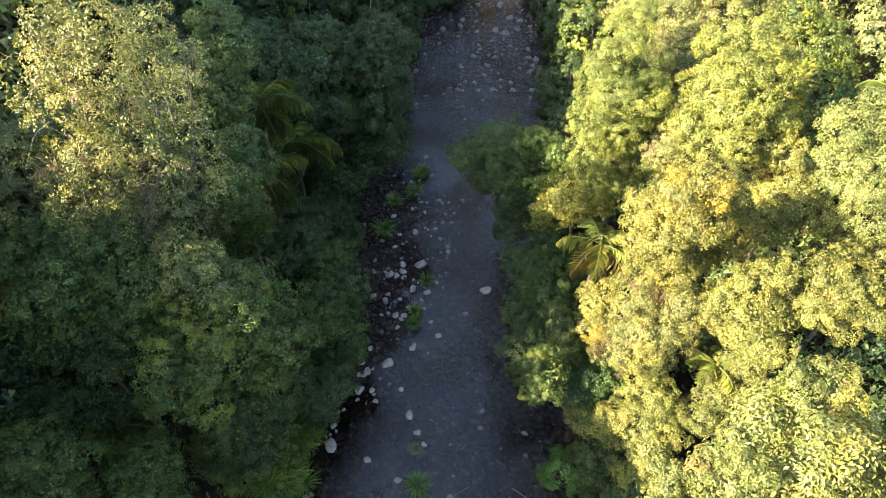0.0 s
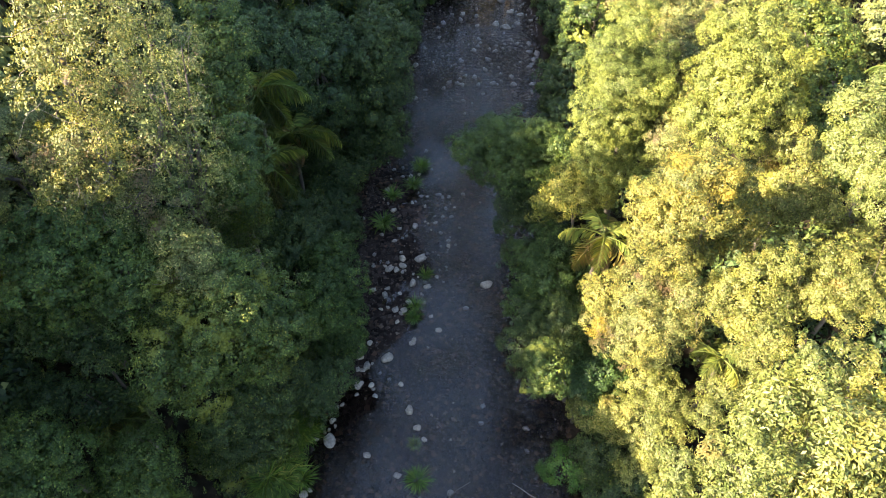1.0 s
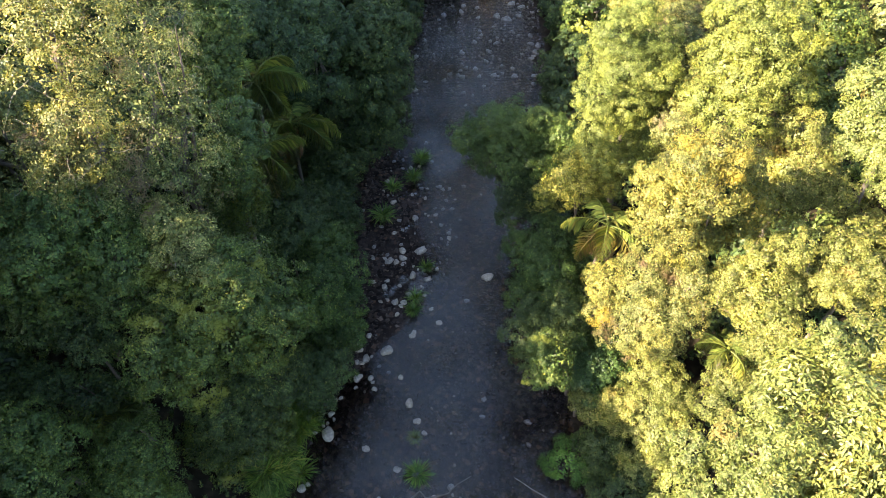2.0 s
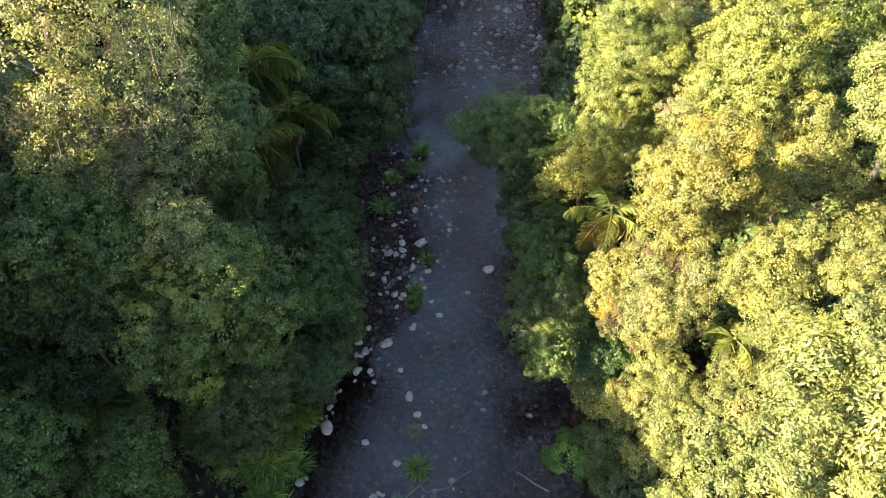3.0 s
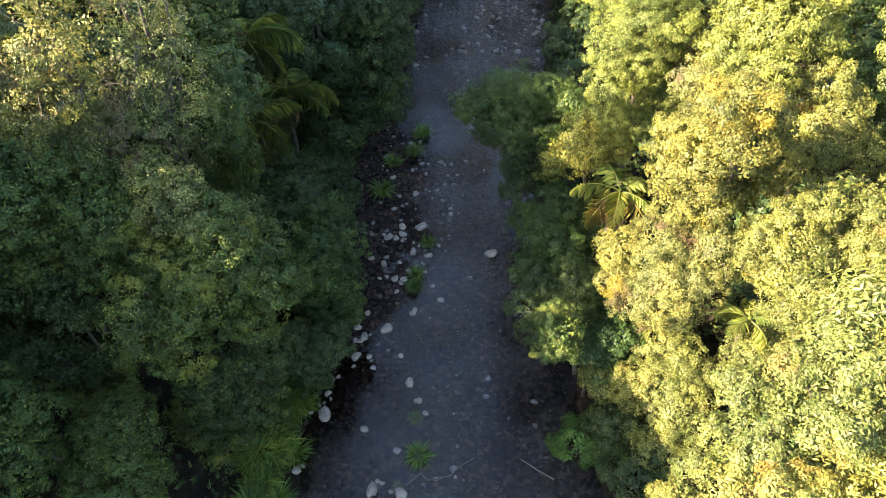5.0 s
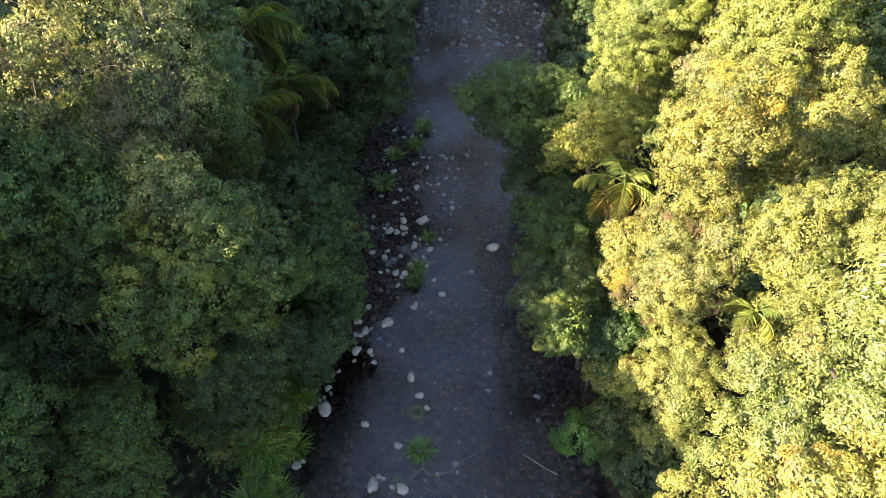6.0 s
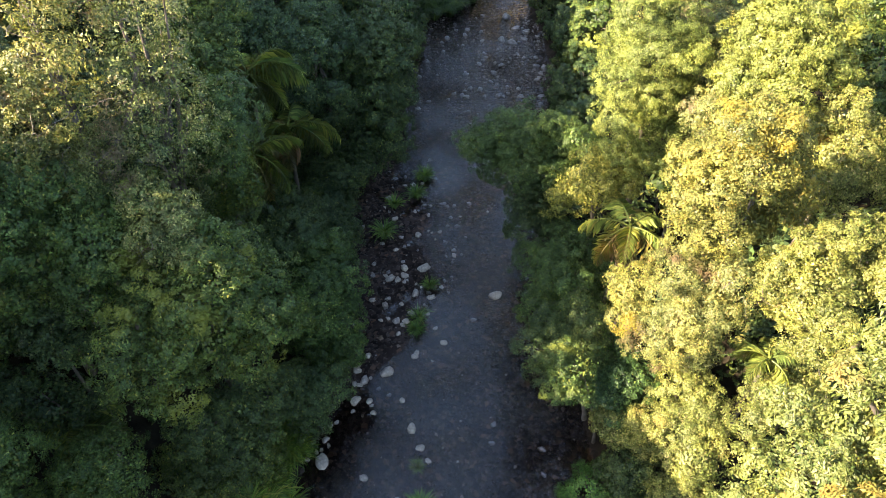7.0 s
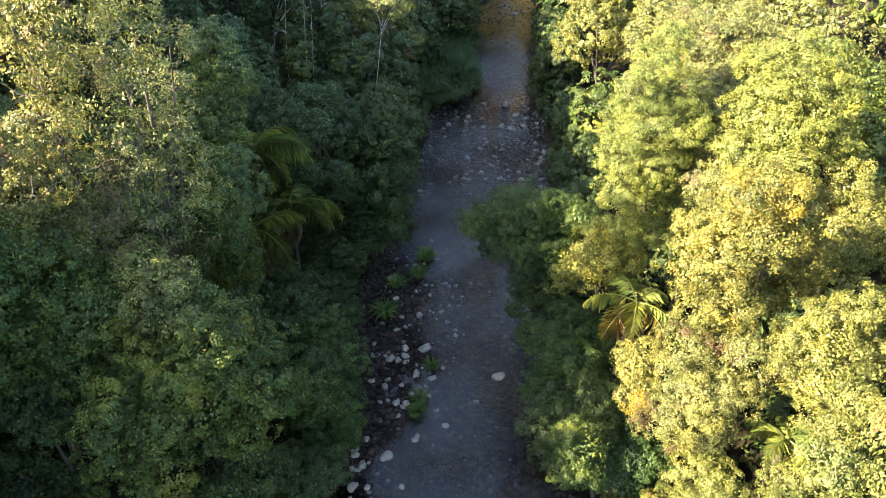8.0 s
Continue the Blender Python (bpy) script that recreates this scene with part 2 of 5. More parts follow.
# ---- meshes from arrays ----
def mesh_from(name, verts, faces, mats, smooth=False, index=None):
    me = bpy.data.meshes.new(name)
    verts, faces = np.asarray(verts, "f"), np.asarray(faces, "i")
    n, k = faces.shape
    me.vertices.add(len(verts))
    me.vertices.foreach_set("co", verts.ravel())
    me.loops.add(n * k)
    me.loops.foreach_set("vertex_index", faces.ravel())
    me.polygons.add(n)
    me.polygons.foreach_set("loop_start", np.arange(0, n * k, k, dtype="i"))
    for mat in mats:
        me.materials.append(mat)
    if index is not None:
        me.polygons.foreach_set("material_index", np.asarray(index, "i"))
    me.polygons.foreach_set("use_smooth", np.full(n, smooth))
    me.update(calc_edges=True)
    return me


def crown_mesh(leaves, outward, mat):
    """The leaves of a crown, each with the way in which its part of the crown faces."""
    V, F = join(leaves)
    me = mesh_from("crown", V, F, [mat])
    corners = len(V) // sum(len(o) for o in outward)
    full = np.repeat(np.concatenate(outward), corners, 0).astype("f")
    me.attributes.new("outward", "FLOAT_VECTOR", "POINT").data.foreach_set("vector", full.ravel())
    return me


def part(name, me, parent, label=""):
    ob = new(name, me)
    ob.parent = parent
    return tagged(ob, label)


def thing(name, at, label, category, group="", kind=""):
    ob = new(name)
    ob.empty_display_size = 0.3
    ob.matrix_world = at if isinstance(at, Matrix) else Matrix.Translation(at)
    return tagged(ob, label, category, group, kind)


def unit(a):
    return a / np.maximum(np.linalg.norm(a, axis=-1, keepdims=True), 1e-9)


def tube(points, radii, sides=7):
    """A tapered round limb along points."""
    p, rad = np.asarray(points, float), np.asarray(radii, float)
    t = unit(np.gradient(p, axis=0))
    ref = np.where(np.abs(t[:, 2:3]) > 0.9, np.array([[1.0, 0, 0]]), np.array([[0, 0, 1.0]]))
    u = unit(np.cross(t, ref))
    v = np.cross(t, u)
    a = np.arange(sides) / sides * 2 * np.pi
    ring = u[:, None] * np.cos(a)[None, :, None] + v[:, None] * np.sin(a)[None, :, None]
    verts = (p[:, None] + ring * rad[:, None, None]).reshape(-1, 3)
    faces = [(i * sides + j, i * sides + (j + 1) % sides, (i + 1) * sides + (j + 1) % sides, (i + 1) * sides + j)
             for i in range(len(p) - 1) for j in range(sides)]
    return verts, np.array(faces)


def join(pieces):
    vs, fs, n = [], [], 0
    for v, f in pieces:
        vs.append(v)
        fs.append(f + n)
        n += len(v)
    return np.concatenate(vs), np.concatenate(fs)


# ---- the lie of the land ----
LY = [-200, 8, 13, 17, 25, 30, 34, 41, 47, 49, 51, 55, 67, 74, 84, 120, 420]
LX = [-7, -5.8, -5.8, -4.9, -5.0, -4.6, -3.0, -2.2, -1.3, 0.8, 2.0, 1.5, 2.7, 7.0, 20, 60, 270]
RY = [-200, 8, 14, 21, 28, 37, 46, 48, 55, 66, 72, 80, 115, 420]
RX = [7.5, 6.4, 5.6, 4.8, 5.3, 6.8, 6.8, 6.0, 6.9, 8.0, 11, 21, 62, 280]


def wobble(x, y, s, seed=0.0):
    """Cheap smooth noise in -1..1."""
    return (np.sin(x * s + 1.7 * np.sin(y * s * 0.83 + seed) + seed * 3.1) + np.sin(y * s * 1.13 + 1.9 * np.sin(x * s * 0.71 - seed) + seed)
            + 0.5 * np.sin((x + y) * s * 2.1 + seed * 5)) / 2.5


def land(x, y):
    """Height of the ground, and how far the spot lies outside the creek."""
    x, y = np.asarray(x, float), np.asarray(y, float)
    xl, xr = np.interp(y, LY, LX), np.interp(y, RY, RX)
    edge = wobble(x * 0, y, 1.3, 2.0) * 0.25
    out = np.maximum(xl + edge - x, x - xr + edge)
    side = np.where(x < (xl + xr) / 2, 0.50, 0.34)
    rise = np.maximum(out - 2.5, 0)
    hill = side * rise / (1 + rise / 110.0)
    bank = 1.1 * (1 - np.exp(-np.maximum(out, 0) / 1.1)) + hill + 0.25 * wobble(x, y, 0.9) * np.clip(out, 0, 1) + 1.2 * wobble(x, y, 0.13, 4) * np.clip(out / 20, 0, 1)
    depth = np.interp(y, [0, 12, 34, 38, 48, 52, 60], [0.30, 0.32, 0.28, 0.13, 0.10, 0.3, 0.55])
    bed = -depth * np.clip(-out / 0.8, 0, 1) + 0.05 * wobble(x, y, 2.3, 1) + 0.04 * wobble(x, y, 4.7, 3)
    wide = np.interp(y, [11.5, 13, 14.4, 15.8, 17.3, 18.5, 20.5, 23, 25, 28.4, 30.7, 33.5], [0.2, 0.9, 2.2, 2.3, 3.3, 4.4, 5.3, 5.5, 5.3, 4.5, 3.2, 0.0])
    wide = wide * (1 + 0.08 * wobble(x * 0.4, y, 1.7, 8) + 0.06 * wobble(x, y, 3.6, 9))
    bar = np.clip((xl + wide - x) / 1.9, 0, 1) ** 0.6 * np.clip((x - xl) / 0.4, 0, 1) * (wide > 0)
    bed = bed + bar * (depth + 0.035 + 0.05 * wobble(x, y, 1.1, 6) + 0.035 * wobble(x, y, 2.9, 11))
    bed = bed - 0.3 * np.exp(-((x + 4.0) / 1.3) ** 2 - ((y - 12.6) / 2.2) ** 2)
    return np.where(out > 0, bank, bed), out


def ground_z(x, y):
    return float(land(x, y)[0])


gx = np.concatenate([-np.geomspace(9.0, 420, 34)[::-1][:-1], np.arange(-9, 11, 0.25), np.geomspace(11, 420, 34)])
gy = np.concatenate([-np.geomspace(2, 300, 20)[::-1], np.arange(0, 74, 0.3), np.geomspace(74, 420, 34)])
GX, GY = np.meshgrid(gx, gy)
GZ, OUT = land(GX, GY)
nx, ny = len(gx), len(gy)
ids = np.arange(nx * ny).reshape(ny, nx)
quads = np.stack([ids[:-1, :-1], ids[:-1, 1:], ids[1:, 1:], ids[1:, :-1]], -1).reshape(-1, 4)
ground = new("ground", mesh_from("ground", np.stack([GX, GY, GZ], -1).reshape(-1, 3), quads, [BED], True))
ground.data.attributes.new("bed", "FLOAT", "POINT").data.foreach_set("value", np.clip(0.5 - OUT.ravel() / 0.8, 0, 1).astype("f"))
tagged(ground, "forest floor of leaf litter darkened for deep shade, and cobbled creek bed", "ground", kind="structure")

wy = np.concatenate([np.arange(-40, 0, 4.0), np.arange(0, 80, 0.5), np.arange(80, 200, 4.0)])
wv, wf = [], []
for k, y in enumerate(wy):
    a, c = np.interp(y, LY, LX) - 0.5, np.interp(y, RY, RX) + 0.5
    wv += [(a + (c - a) * u, y, 0.0) for u in np.linspace(0, 1, 13)]
    if k:
        wf += [((k - 1) * 13 + j, (k - 1) * 13 + j + 1, k * 13 + j + 1, k * 13 + j) for j in range(12)]
water = new("water", mesh_from("water", wv, wf, [WATER], True))
WV = np.array(wv)
rough = np.interp(WV[:, 1], [8, 14, 17, 19, 28, 31, 35, 38, 48, 51, 58], [0.4, 0.4, 0.45, 0.5, 0.55, 0.45, 0.5, 1.0, 1.0, 0.45, 0.15])
rough *= np.where((WV[:, 0] < -2.2) & (WV[:, 1] < 17), 0.3, 1.0)
water.data.attributes.new("riffle", "FLOAT", "POINT").data.foreach_set("value", rough.astype("f"))
tagged(water, "shallow clear creek water reflecting sky and trees", "water", kind="structure")


# ---- foliage ----
def leaf_blades(pos, axis, k, length, width, rng, droop=0.25, spread=(55, 100), simple=True):
    """k leaves round each twig tip: folded diamonds of four corners."""
    n = len(pos)
    P, A = np.repeat(pos, k, 0), np.repeat(unit(axis), k, 0)
    m = n * k
    u = unit(np.cross(A, rng.normal(size=(m, 3))))
    th = np.radians(rng.uniform(spread[0], spread[1], (m, 1)))
    d = A * np.cos(th) + u * np.sin(th)
    d[:, 2] -= droop * rng.uniform(0, 1, m)
    d = unit(d)
    side = unit(np.cross(d, A + 0.35 * rng.normal(size=(m, 3))))
    nrm = np.cross(side, d)
    L = length * rng.uniform(0.65, 1.3, (m, 1))
    W = width * rng.uniform(0.75, 1.2, (m, 1)) * 0.5
    base = P - d * L * 0.5
    tip = base + d * L
    tip[:, 2] -= 0.08 * length
    if simple:
        W = W * rng.uniform(0.8, 1.2, (m, 1))
        low = base + d * L * 0.2
        V = np.stack([low + side * W, tip, low - side * W + nrm * W * rng.uniform(-0.5, 0.5, (m, 1))], 1).reshape(-1, 3)
        return V, np.arange(m * 3).reshape(-1, 3)
    mid = base + d * L * 0.48 + nrm * W * rng.uniform(0.1, 0.5, (m, 1))
    V = np.stack([base, mid + side * W, tip, mid - side * W], 1).reshape(-1, 3)
    q = np.arange(m)[:, None] * 4
    F = np.concatenate([q + np.array([[0, 1, 2]]), q + np.array([[0, 2, 3]])], 1).reshape(-1, 3)
    return V, F


def crown_points(radii, lobes, lobe_size, leaves, rng, low=-0.45, ragged=0.22, clump=0.32):
    """Leaf places on the bosses and clumps of a crown, with their outward directions, about the crown's centre."""
    rad = np.array(radii, float)
    i = np.arange(lobes) + 0.5
    z = 1 - (1 - low) * i / lobes
    a = i * 2.399963 + rng.uniform(0, 6.28)
    s = np.sqrt(np.maximum(1 - z * z, 0))
    d = unit(np.stack([s * np.cos(a), s * np.sin(a), z], 1) + rng.normal(size=(lobes, 3)) * 0.16)
    c = d * np.maximum(rad - 0.8 * lobe_size, 0.3 * rad) * rng.uniform(1 - ragged, 1 + ragged * 0.6, (lobes, 1))
    r = lobe_size * rng.uniform(0.55, 1.25, lobes)
    per = np.maximum(4, (1.25 * (r / clump) ** 2)).astype(int)
    L = np.repeat(np.arange(lobes), per)
    v = unit(rng.normal(size=(len(L), 3)) * 0.8 + d[L] + np.array([0, 0, 0.35]))
    cc = c[L] + v * r[L, None] * np.array([1, 1, 0.85]) * rng.uniform(0.78, 1.1, (len(L), 1))
    cr = clump * rng.uniform(0.55, 1.3, len(L))
    share = cr ** 2 / (cr ** 2).sum()
    K = np.repeat(np.arange(len(L)), np.maximum(3, (share * leaves).astype(int)))
    w = unit(rng.normal(size=(len(K), 3)) * 0.75 + v[K] + np.array([0, 0, 0.25]))
    pts = cc[K] + w * cr[K, None] * np.array([1, 1, 0.75]) * rng.uniform(0.62, 1.1, (len(K), 1))
    return pts, w + 0.25 * v[K] + 0.22 * rng.normal(size=(len(K), 3)), c, unit(0.5 * w + 0.6 * v[K] + 0.7 * d[L][K]) * 0.6


COUNT, COVER, LEAF_SCALE = [0], 1.15, 0.90


def tree(label, foliage, centre, radii, lobes, lobe_size, leaf=0.13, base=None, dense=1.0, bark=None, low=-0.45,
         group="creekside trees", name="tree", category="tree", limbs=5, droop=0.25, twigs=0, wide=0.6, ragged=0.22, thin=1.0, clump=0.27, fine=False):
    """A tree or shrub: tapered trunk, limbs that reach into the crown, and the leaves of the crown."""
    COUNT[0] += 1
    rng = np.random.default_rng(COUNT[0] * 17 + 3)
    cx, cy, cz = centre
    if base is None:
        lean = 0.8 if cx > 0 else -0.8
        base = (cx + lean + rng.uniform(-0.4, 0.4), cy + rng.uniform(0.0, 0.8))
    bz = ground_z(*base) - 0.08
    root = thing(name, (base[0], base[1], bz), label, category, group)
    bark = bark or BARK
    C = np.array([cx - base[0], cy - base[1], cz - bz])
    height = C[2] + radii[2] * 0.5
    r0 = (0.035 + 0.011 * height) * thin
    us = np.linspace(0, 1, 9)
    bend = rng.normal(size=2) * 0.05 * height
    path = np.stack([C[0] * us ** 1.3 + bend[0] * np.sin(us * np.pi), C[1] * us ** 1.3 + bend[1] * np.sin(us * np.pi), height * us], 1)
    v, f = tube(path, r0 * (1 - 0.8 * us) + r0 * 0.35 * np.exp(-us * 14), 8)
    part("trunk", mesh_from("trunk", v, f, [bark], True), root)
    leaf = leaf * (0.62 if cx > 3 and cy < 28 and leaf < 0.14 else 0.72 if foliage == "olive" and cy < 28 else 0.92 if cy > 28 else LEAF_SCALE)
    ra, rb, rc = radii
    area = 4 * np.pi * (((ra * rb) ** 1.6 + (ra * rc) ** 1.6 + (rb * rc) ** 1.6) / 3) ** 0.625 * (1 - low) / 2
    pts, axes, bosses, facing = crown_points(radii, lobes, lobe_size, COVER * dense * area / (leaf * leaf * wide * 0.5), rng, low, ragged, clump)
    outer = leaf_blades(pts + C, axes, 1, leaf, leaf * wide, rng, droop, simple=not fine)
    deep = leaf * (1.3 if fine else 1.8)
    pts, axes, _, facing_in = crown_points([q * 0.8 for q in radii], lobes, lobe_size * 0.85, 0.75 * area / (deep * deep * 0.33), rng, low, ragged * 0.5, clump)
    inner = leaf_blades(pts * 0.93 + C, axes, 1, deep, deep * 0.66, rng, droop, simple=not fine)
    part("crown", crown_mesh([outer, inner], [facing, facing_in], LEAF[foliage]), root)
    for k in range(limbs):
        goal = bosses[int((k + 0.5) * len(bosses) / limbs)] * 0.9 + C
        s = rng.uniform(min(0.8, max(0.35, 1 - 1.5 * radii[2] / height)), 0.85)
        start = np.array([np.interp(s, us, path[:, j]) for j in range(3)])
        w = np.linspace(0, 1, 6)[:, None]
        arc = start + (goal - start) * w + np.array([0, 0, 1]) * np.sin(w * np.pi) * 0.12 * np.linalg.norm(goal - start)
        v, f = tube(arc, np.interp(w[:, 0], [0, 1], [r0 * 0.5, 0.014]), 6)
        part("limb", mesh_from("limb", v, f, [bark], True), root)
    for k in range(twigs):
        b = bosses[rng.integers(len(bosses))]
        o = unit(b) * lobe_size * 0.9
        p = [b + C + o * rng.uniform(0.7, 1.1)]
        step = unit(rng.normal(size=3) + np.array([0, 0, -0.2])) * rng.uniform(0.05, 0.10)
        for _ in range(7):
            p.append(p[-1] + step)
            step = step + rng.normal(size=3) * 0.045
        v, f = tube(p, np.linspace(0.007, 0.003, 8), 4)
        part("twig", mesh_from("twig", v, f, [TWIG], True), root, "bare pale twig")
    return root


def bough_tree(label, foliage, boughs, base, leaf=0.075, dense=1.0, droop=0.25, wide=0.6, clump=0.22, ragged=0.28, thin=1.0, twigs=0, bark=None, core=1.0, fine=False,
               group="creekside trees"):
    """A tree whose crown is made of leafy boughs (x, y, z, size), each held by a limb of its own, round a dense dark middle."""
    COUNT[0] += 1
    rng = np.random.default_rng(COUNT[0] * 17 + 3)
    leaf = leaf * 0.98
    bark = bark or BARK
    name = "shrub" if "shrub" in label else "tree"
    bz = ground_z(*base) - 0.08
    root = thing(name, (base[0], base[1], bz), label, name, "creekside shrubs" if name == "shrub" else group)
    B = np.array(boughs, float)
    at = B[:, :3] - np.array([base[0], base[1], bz])
    size = B[:, 3]
    mid = at.mean(0)
    C = mid * np.array([0.72, 0.72, 1.0])
    height = C[2] + 0.25 * np.ptp(at[:, 2])
    r0 = (0.035 + 0.011 * height) * thin
    us = np.linspace(0, 1, 9)
    bend = rng.normal(size=2) * 0.03 * height
    path = np.stack([C[0] * us ** 1.3 + bend[0] * np.sin(us * np.pi), C[1] * us ** 1.3 + bend[1] * np.sin(us * np.pi), height * us], 1)
    v, f = tube(path, r0 * (1 - 0.8 * us) + r0 * 0.35 * np.exp(-us * 14), 8)
    part("trunk", mesh_from("trunk", v, f, [bark], True), root)
    leaves, facings = [], []
    for q, r in zip(at, size):
        radii = np.array([r, r, 0.92 * r]) * rng.uniform(0.9, 1.12, 3)
        area = 4 * np.pi * r * r * 0.9
        away = unit(q - mid + np.array([0, 0, 0.8])) * 0.35
        lobes = int(np.clip(11 * r / 0.6, 8, 20))
        pts, axes, _, face = crown_points(radii, lobes, 0.5 * r, 0.95 * dense * area / (leaf * leaf * wide * 0.5), rng, -0.8, ragged, clump * min(1.0, r / 0.6))
        leaves.append(leaf_blades(pts + q, axes, 1, leaf, leaf * wide, rng, droop, simple=not fine))
        facings.append(0.42 * face + 0.7 * away)
        deep = leaf * (1.0 if fine else 1.4)
        pts, axes, _, face = crown_points(radii * 0.7, lobes, 0.38 * r, 0.45 * core * area / (deep * deep * 0.33), rng, -0.8, ragged * 0.5, clump)
        leaves.append(leaf_blades(pts * 0.93 + q, axes, 1, deep, deep * (wide if fine else 0.66), rng, droop, simple=not fine))
        facings.append(0.42 * face + 0.7 * away)
    heart = 0.5 * np.ptp(at, axis=0) * 0.74 + 0.2
    back = mid * np.array([0.8, 0.8, 1.0]) - np.array([0, 0, 0.35 * size.mean()])
    deep = leaf * 1.5 if fine else min(leaf * 1.7, 0.16)
    pts, axes, _, face = crown_points(heart, 26, 0.3 * heart.mean(), 1.5 * core * 4 * np.pi * (heart ** 2).mean() / (deep * deep * 0.33), rng, -0.9, 0.3, 0.4)
    leaves.append(leaf_blades(pts + back, axes, 1, deep, deep * (wide if fine else 0.66), rng, droop, simple=not fine))
    facings.append(face)
    part("crown", crown_mesh(leaves, facings, LEAF[foliage]), root)
    for k in range(0, len(at), 1 + len(at) // 8):
        goal = at[k]
        s = rng.uniform(max(0.5, 1 - 1.1 * (np.ptp(at[:, 2]) + 0.6) / height), 0.95)
        start = np.array([np.interp(s, us, path[:, j]) for j in range(3)])
        w = np.linspace(0, 1, 6)[:, None]
        arc = start + (goal - start) * w + np.array([0, 0, -1]) * np.sin(w * np.pi) * 0.08 * np.linalg.norm(goal - start)
        v, f = tube(arc, np.interp(w[:, 0], [0, 1], [r0 * 0.5, 0.014]), 6)
        part("limb", mesh_from("limb", v, f, [bark], True), root)
    for k in range(twigs):
        b = int(rng.integers(len(at)))
        o = unit(rng.normal(size=3) + np.array([0.0, -0.8, 0.8]))
        p = [at[b] + o * size[b] * rng.uniform(0.85, 1.02)]
        step = unit(rng.normal(size=3) + 0.3 * o) * rng.uniform(0.05, 0.10)
        for _ in range(7):
            p.append(p[-1] + step)
            step = step + rng.normal(size=3) * 0.045
        v, f = tube(p, np.linspace(0.008, 0.003, 8), 4)
        part("twig", mesh_from("twig", v, f, [TWIG], True), root, "bare pale twig")
    return root


def shrub(label, foliage, centre, radii, lobes, lobe_size, leaf=0.11, **kw):
    kw.setdefault("limbs", 3)
    return tree(label, foliage, centre, radii, lobes, lobe_size, leaf, name="shrub", category="shrub", group="creekside shrubs",
                base=(centre[0], centre[1]), thin=0.7, **kw)


def frond_mesh(length, arch, rng, mats_key, leaflets=46, leaflet=0.44):
    """One feather-shaped palm frond along +x: an arching midrib with two rows of drooping leaflets."""
    u = np.linspace(0, 1, 12)
    ang = np.radians(55) - u * np.radians(arch)
    step = length / 11
    x = np.concatenate([[0], np.cumsum(np.cos(ang[:-1]) * step)])
    z = np.concatenate([[0], np.cumsum(np.sin(ang[:-1]) * step)])
    rib = np.stack([x, 0 * x, z], 1)
    rv, rf = tube(rib, np.linspace(0.03, 0.006, 12), 5)
    V, F, M = [rv], [np.concatenate([rf[:, [0, 1, 2]], rf[:, [0, 2, 3]]])], [np.zeros(len(rf) * 2)]
    n = len(rv)
    for s in (-1, 1):
        for k in range(leaflets):
            t = 0.16 + 0.84 * (k + rng.uniform(-0.3, 0.3)) / leaflets
            t = min(max(t, 0.12), 0.995)
            p = np.array([np.interp(t, u, rib[:, j]) for j in range(3)])
            a = np.interp(t, u, ang)
            fwd = np.array([np.cos(a), 0, np.sin(a)])
            ll = leaflet * length * 0.5 * (0.45 + 0.9 * np.sin(np.pi * min(t * 0.9 + 0.12, 1))) * rng.uniform(0.85, 1.1)
            d = unit(np.array([0, s * 1.0, -0.25]) + fwd * (0.55 + 0.6 * t) + rng.normal(size=3) * 0.18)
            mid = p + d * ll * 0.5
            tip = p + d * ll + np.array([0, 0, -rng.uniform(0.25, 0.55) * ll])
            w = unit(np.cross(d, np.array([0, 0, 1.0]))) * 0.0062 * length
            V.append(np.array([p, mid + w, tip, mid - w]))
            F.append(np.array([[0, 1, 2], [0, 2, 3]]) + n)
            n += 4
    return np.concatenate(V), np.concatenate(F)


def palm(label, top, fronds, length, old=1, dead=0, base=None, start=0.0, lift=(5, 60)):
    """A feather palm: ringed trunk, green crownshaft and each frond of its own."""
    COUNT[0] += 1
    rng = np.random.default_rng(COUNT[0] * 31 + 5)
    base = base or (top[0] + rng.uniform(-0.3, 0.3), top[1] + rng.uniform(0, 0.4))
    bz = ground_z(*base) - 0.05
    root = thing("palm", (base[0], base[1], bz), label, "palm tree", "feather palms")
    H = top[2] - bz
    us = np.linspace(0, 1, 14)
    off = np.array([top[0] - base[0], top[1] - base[1]])
    path = np.stack([off[0] * us, off[1] * us, H * us], 1)
    v, f = tube(path, 0.085 + 0.05 * np.exp(-us * 9) + 0.006 * (np.arange(14) % 2), 9)
    part("trunk", mesh_from("trunk", v, f, [BARK], True), root)
    v, f = tube(np.array([path[-1] + (0, 0, h) for h in (-0.5, -0.1, 0.15, 0.3)]), [0.10, 0.11, 0.085, 0.04], 9)
    part("crownshaft", mesh_from("crownshaft", v, f, [LEAF["palm"]], True), root, "smooth green crownshaft")
    for k in range(fronds + dead):
        is_dead = k >= fronds
        key = "dead" if is_dead else "palm_old" if k >= fronds - old else "palm"
        arch = rng.uniform(80, 120) if not is_dead else 40
        fv, ff = frond_mesh(length * rng.uniform(0.85, 1.1), arch, rng, key)
        tilt = rng.uniform(*lift) if not is_dead else rng.uniform(118, 140)
        tilt = tilt if k < fronds - old or is_dead else 55
        turn = start + k * 137.5 + rng.uniform(-12, 12)
        ob = part("frond", mesh_from("frond", fv, ff, [LEAF[key]]), root, "dead brown frond" if is_dead else "yellowing frond" if key == "palm_old" else "")
        ob.matrix_local = Matrix.Translation(path[-1] + (0, 0, 0.1)) @ pose(0, 0, 0, 0, tilt - 10, turn)
    return root


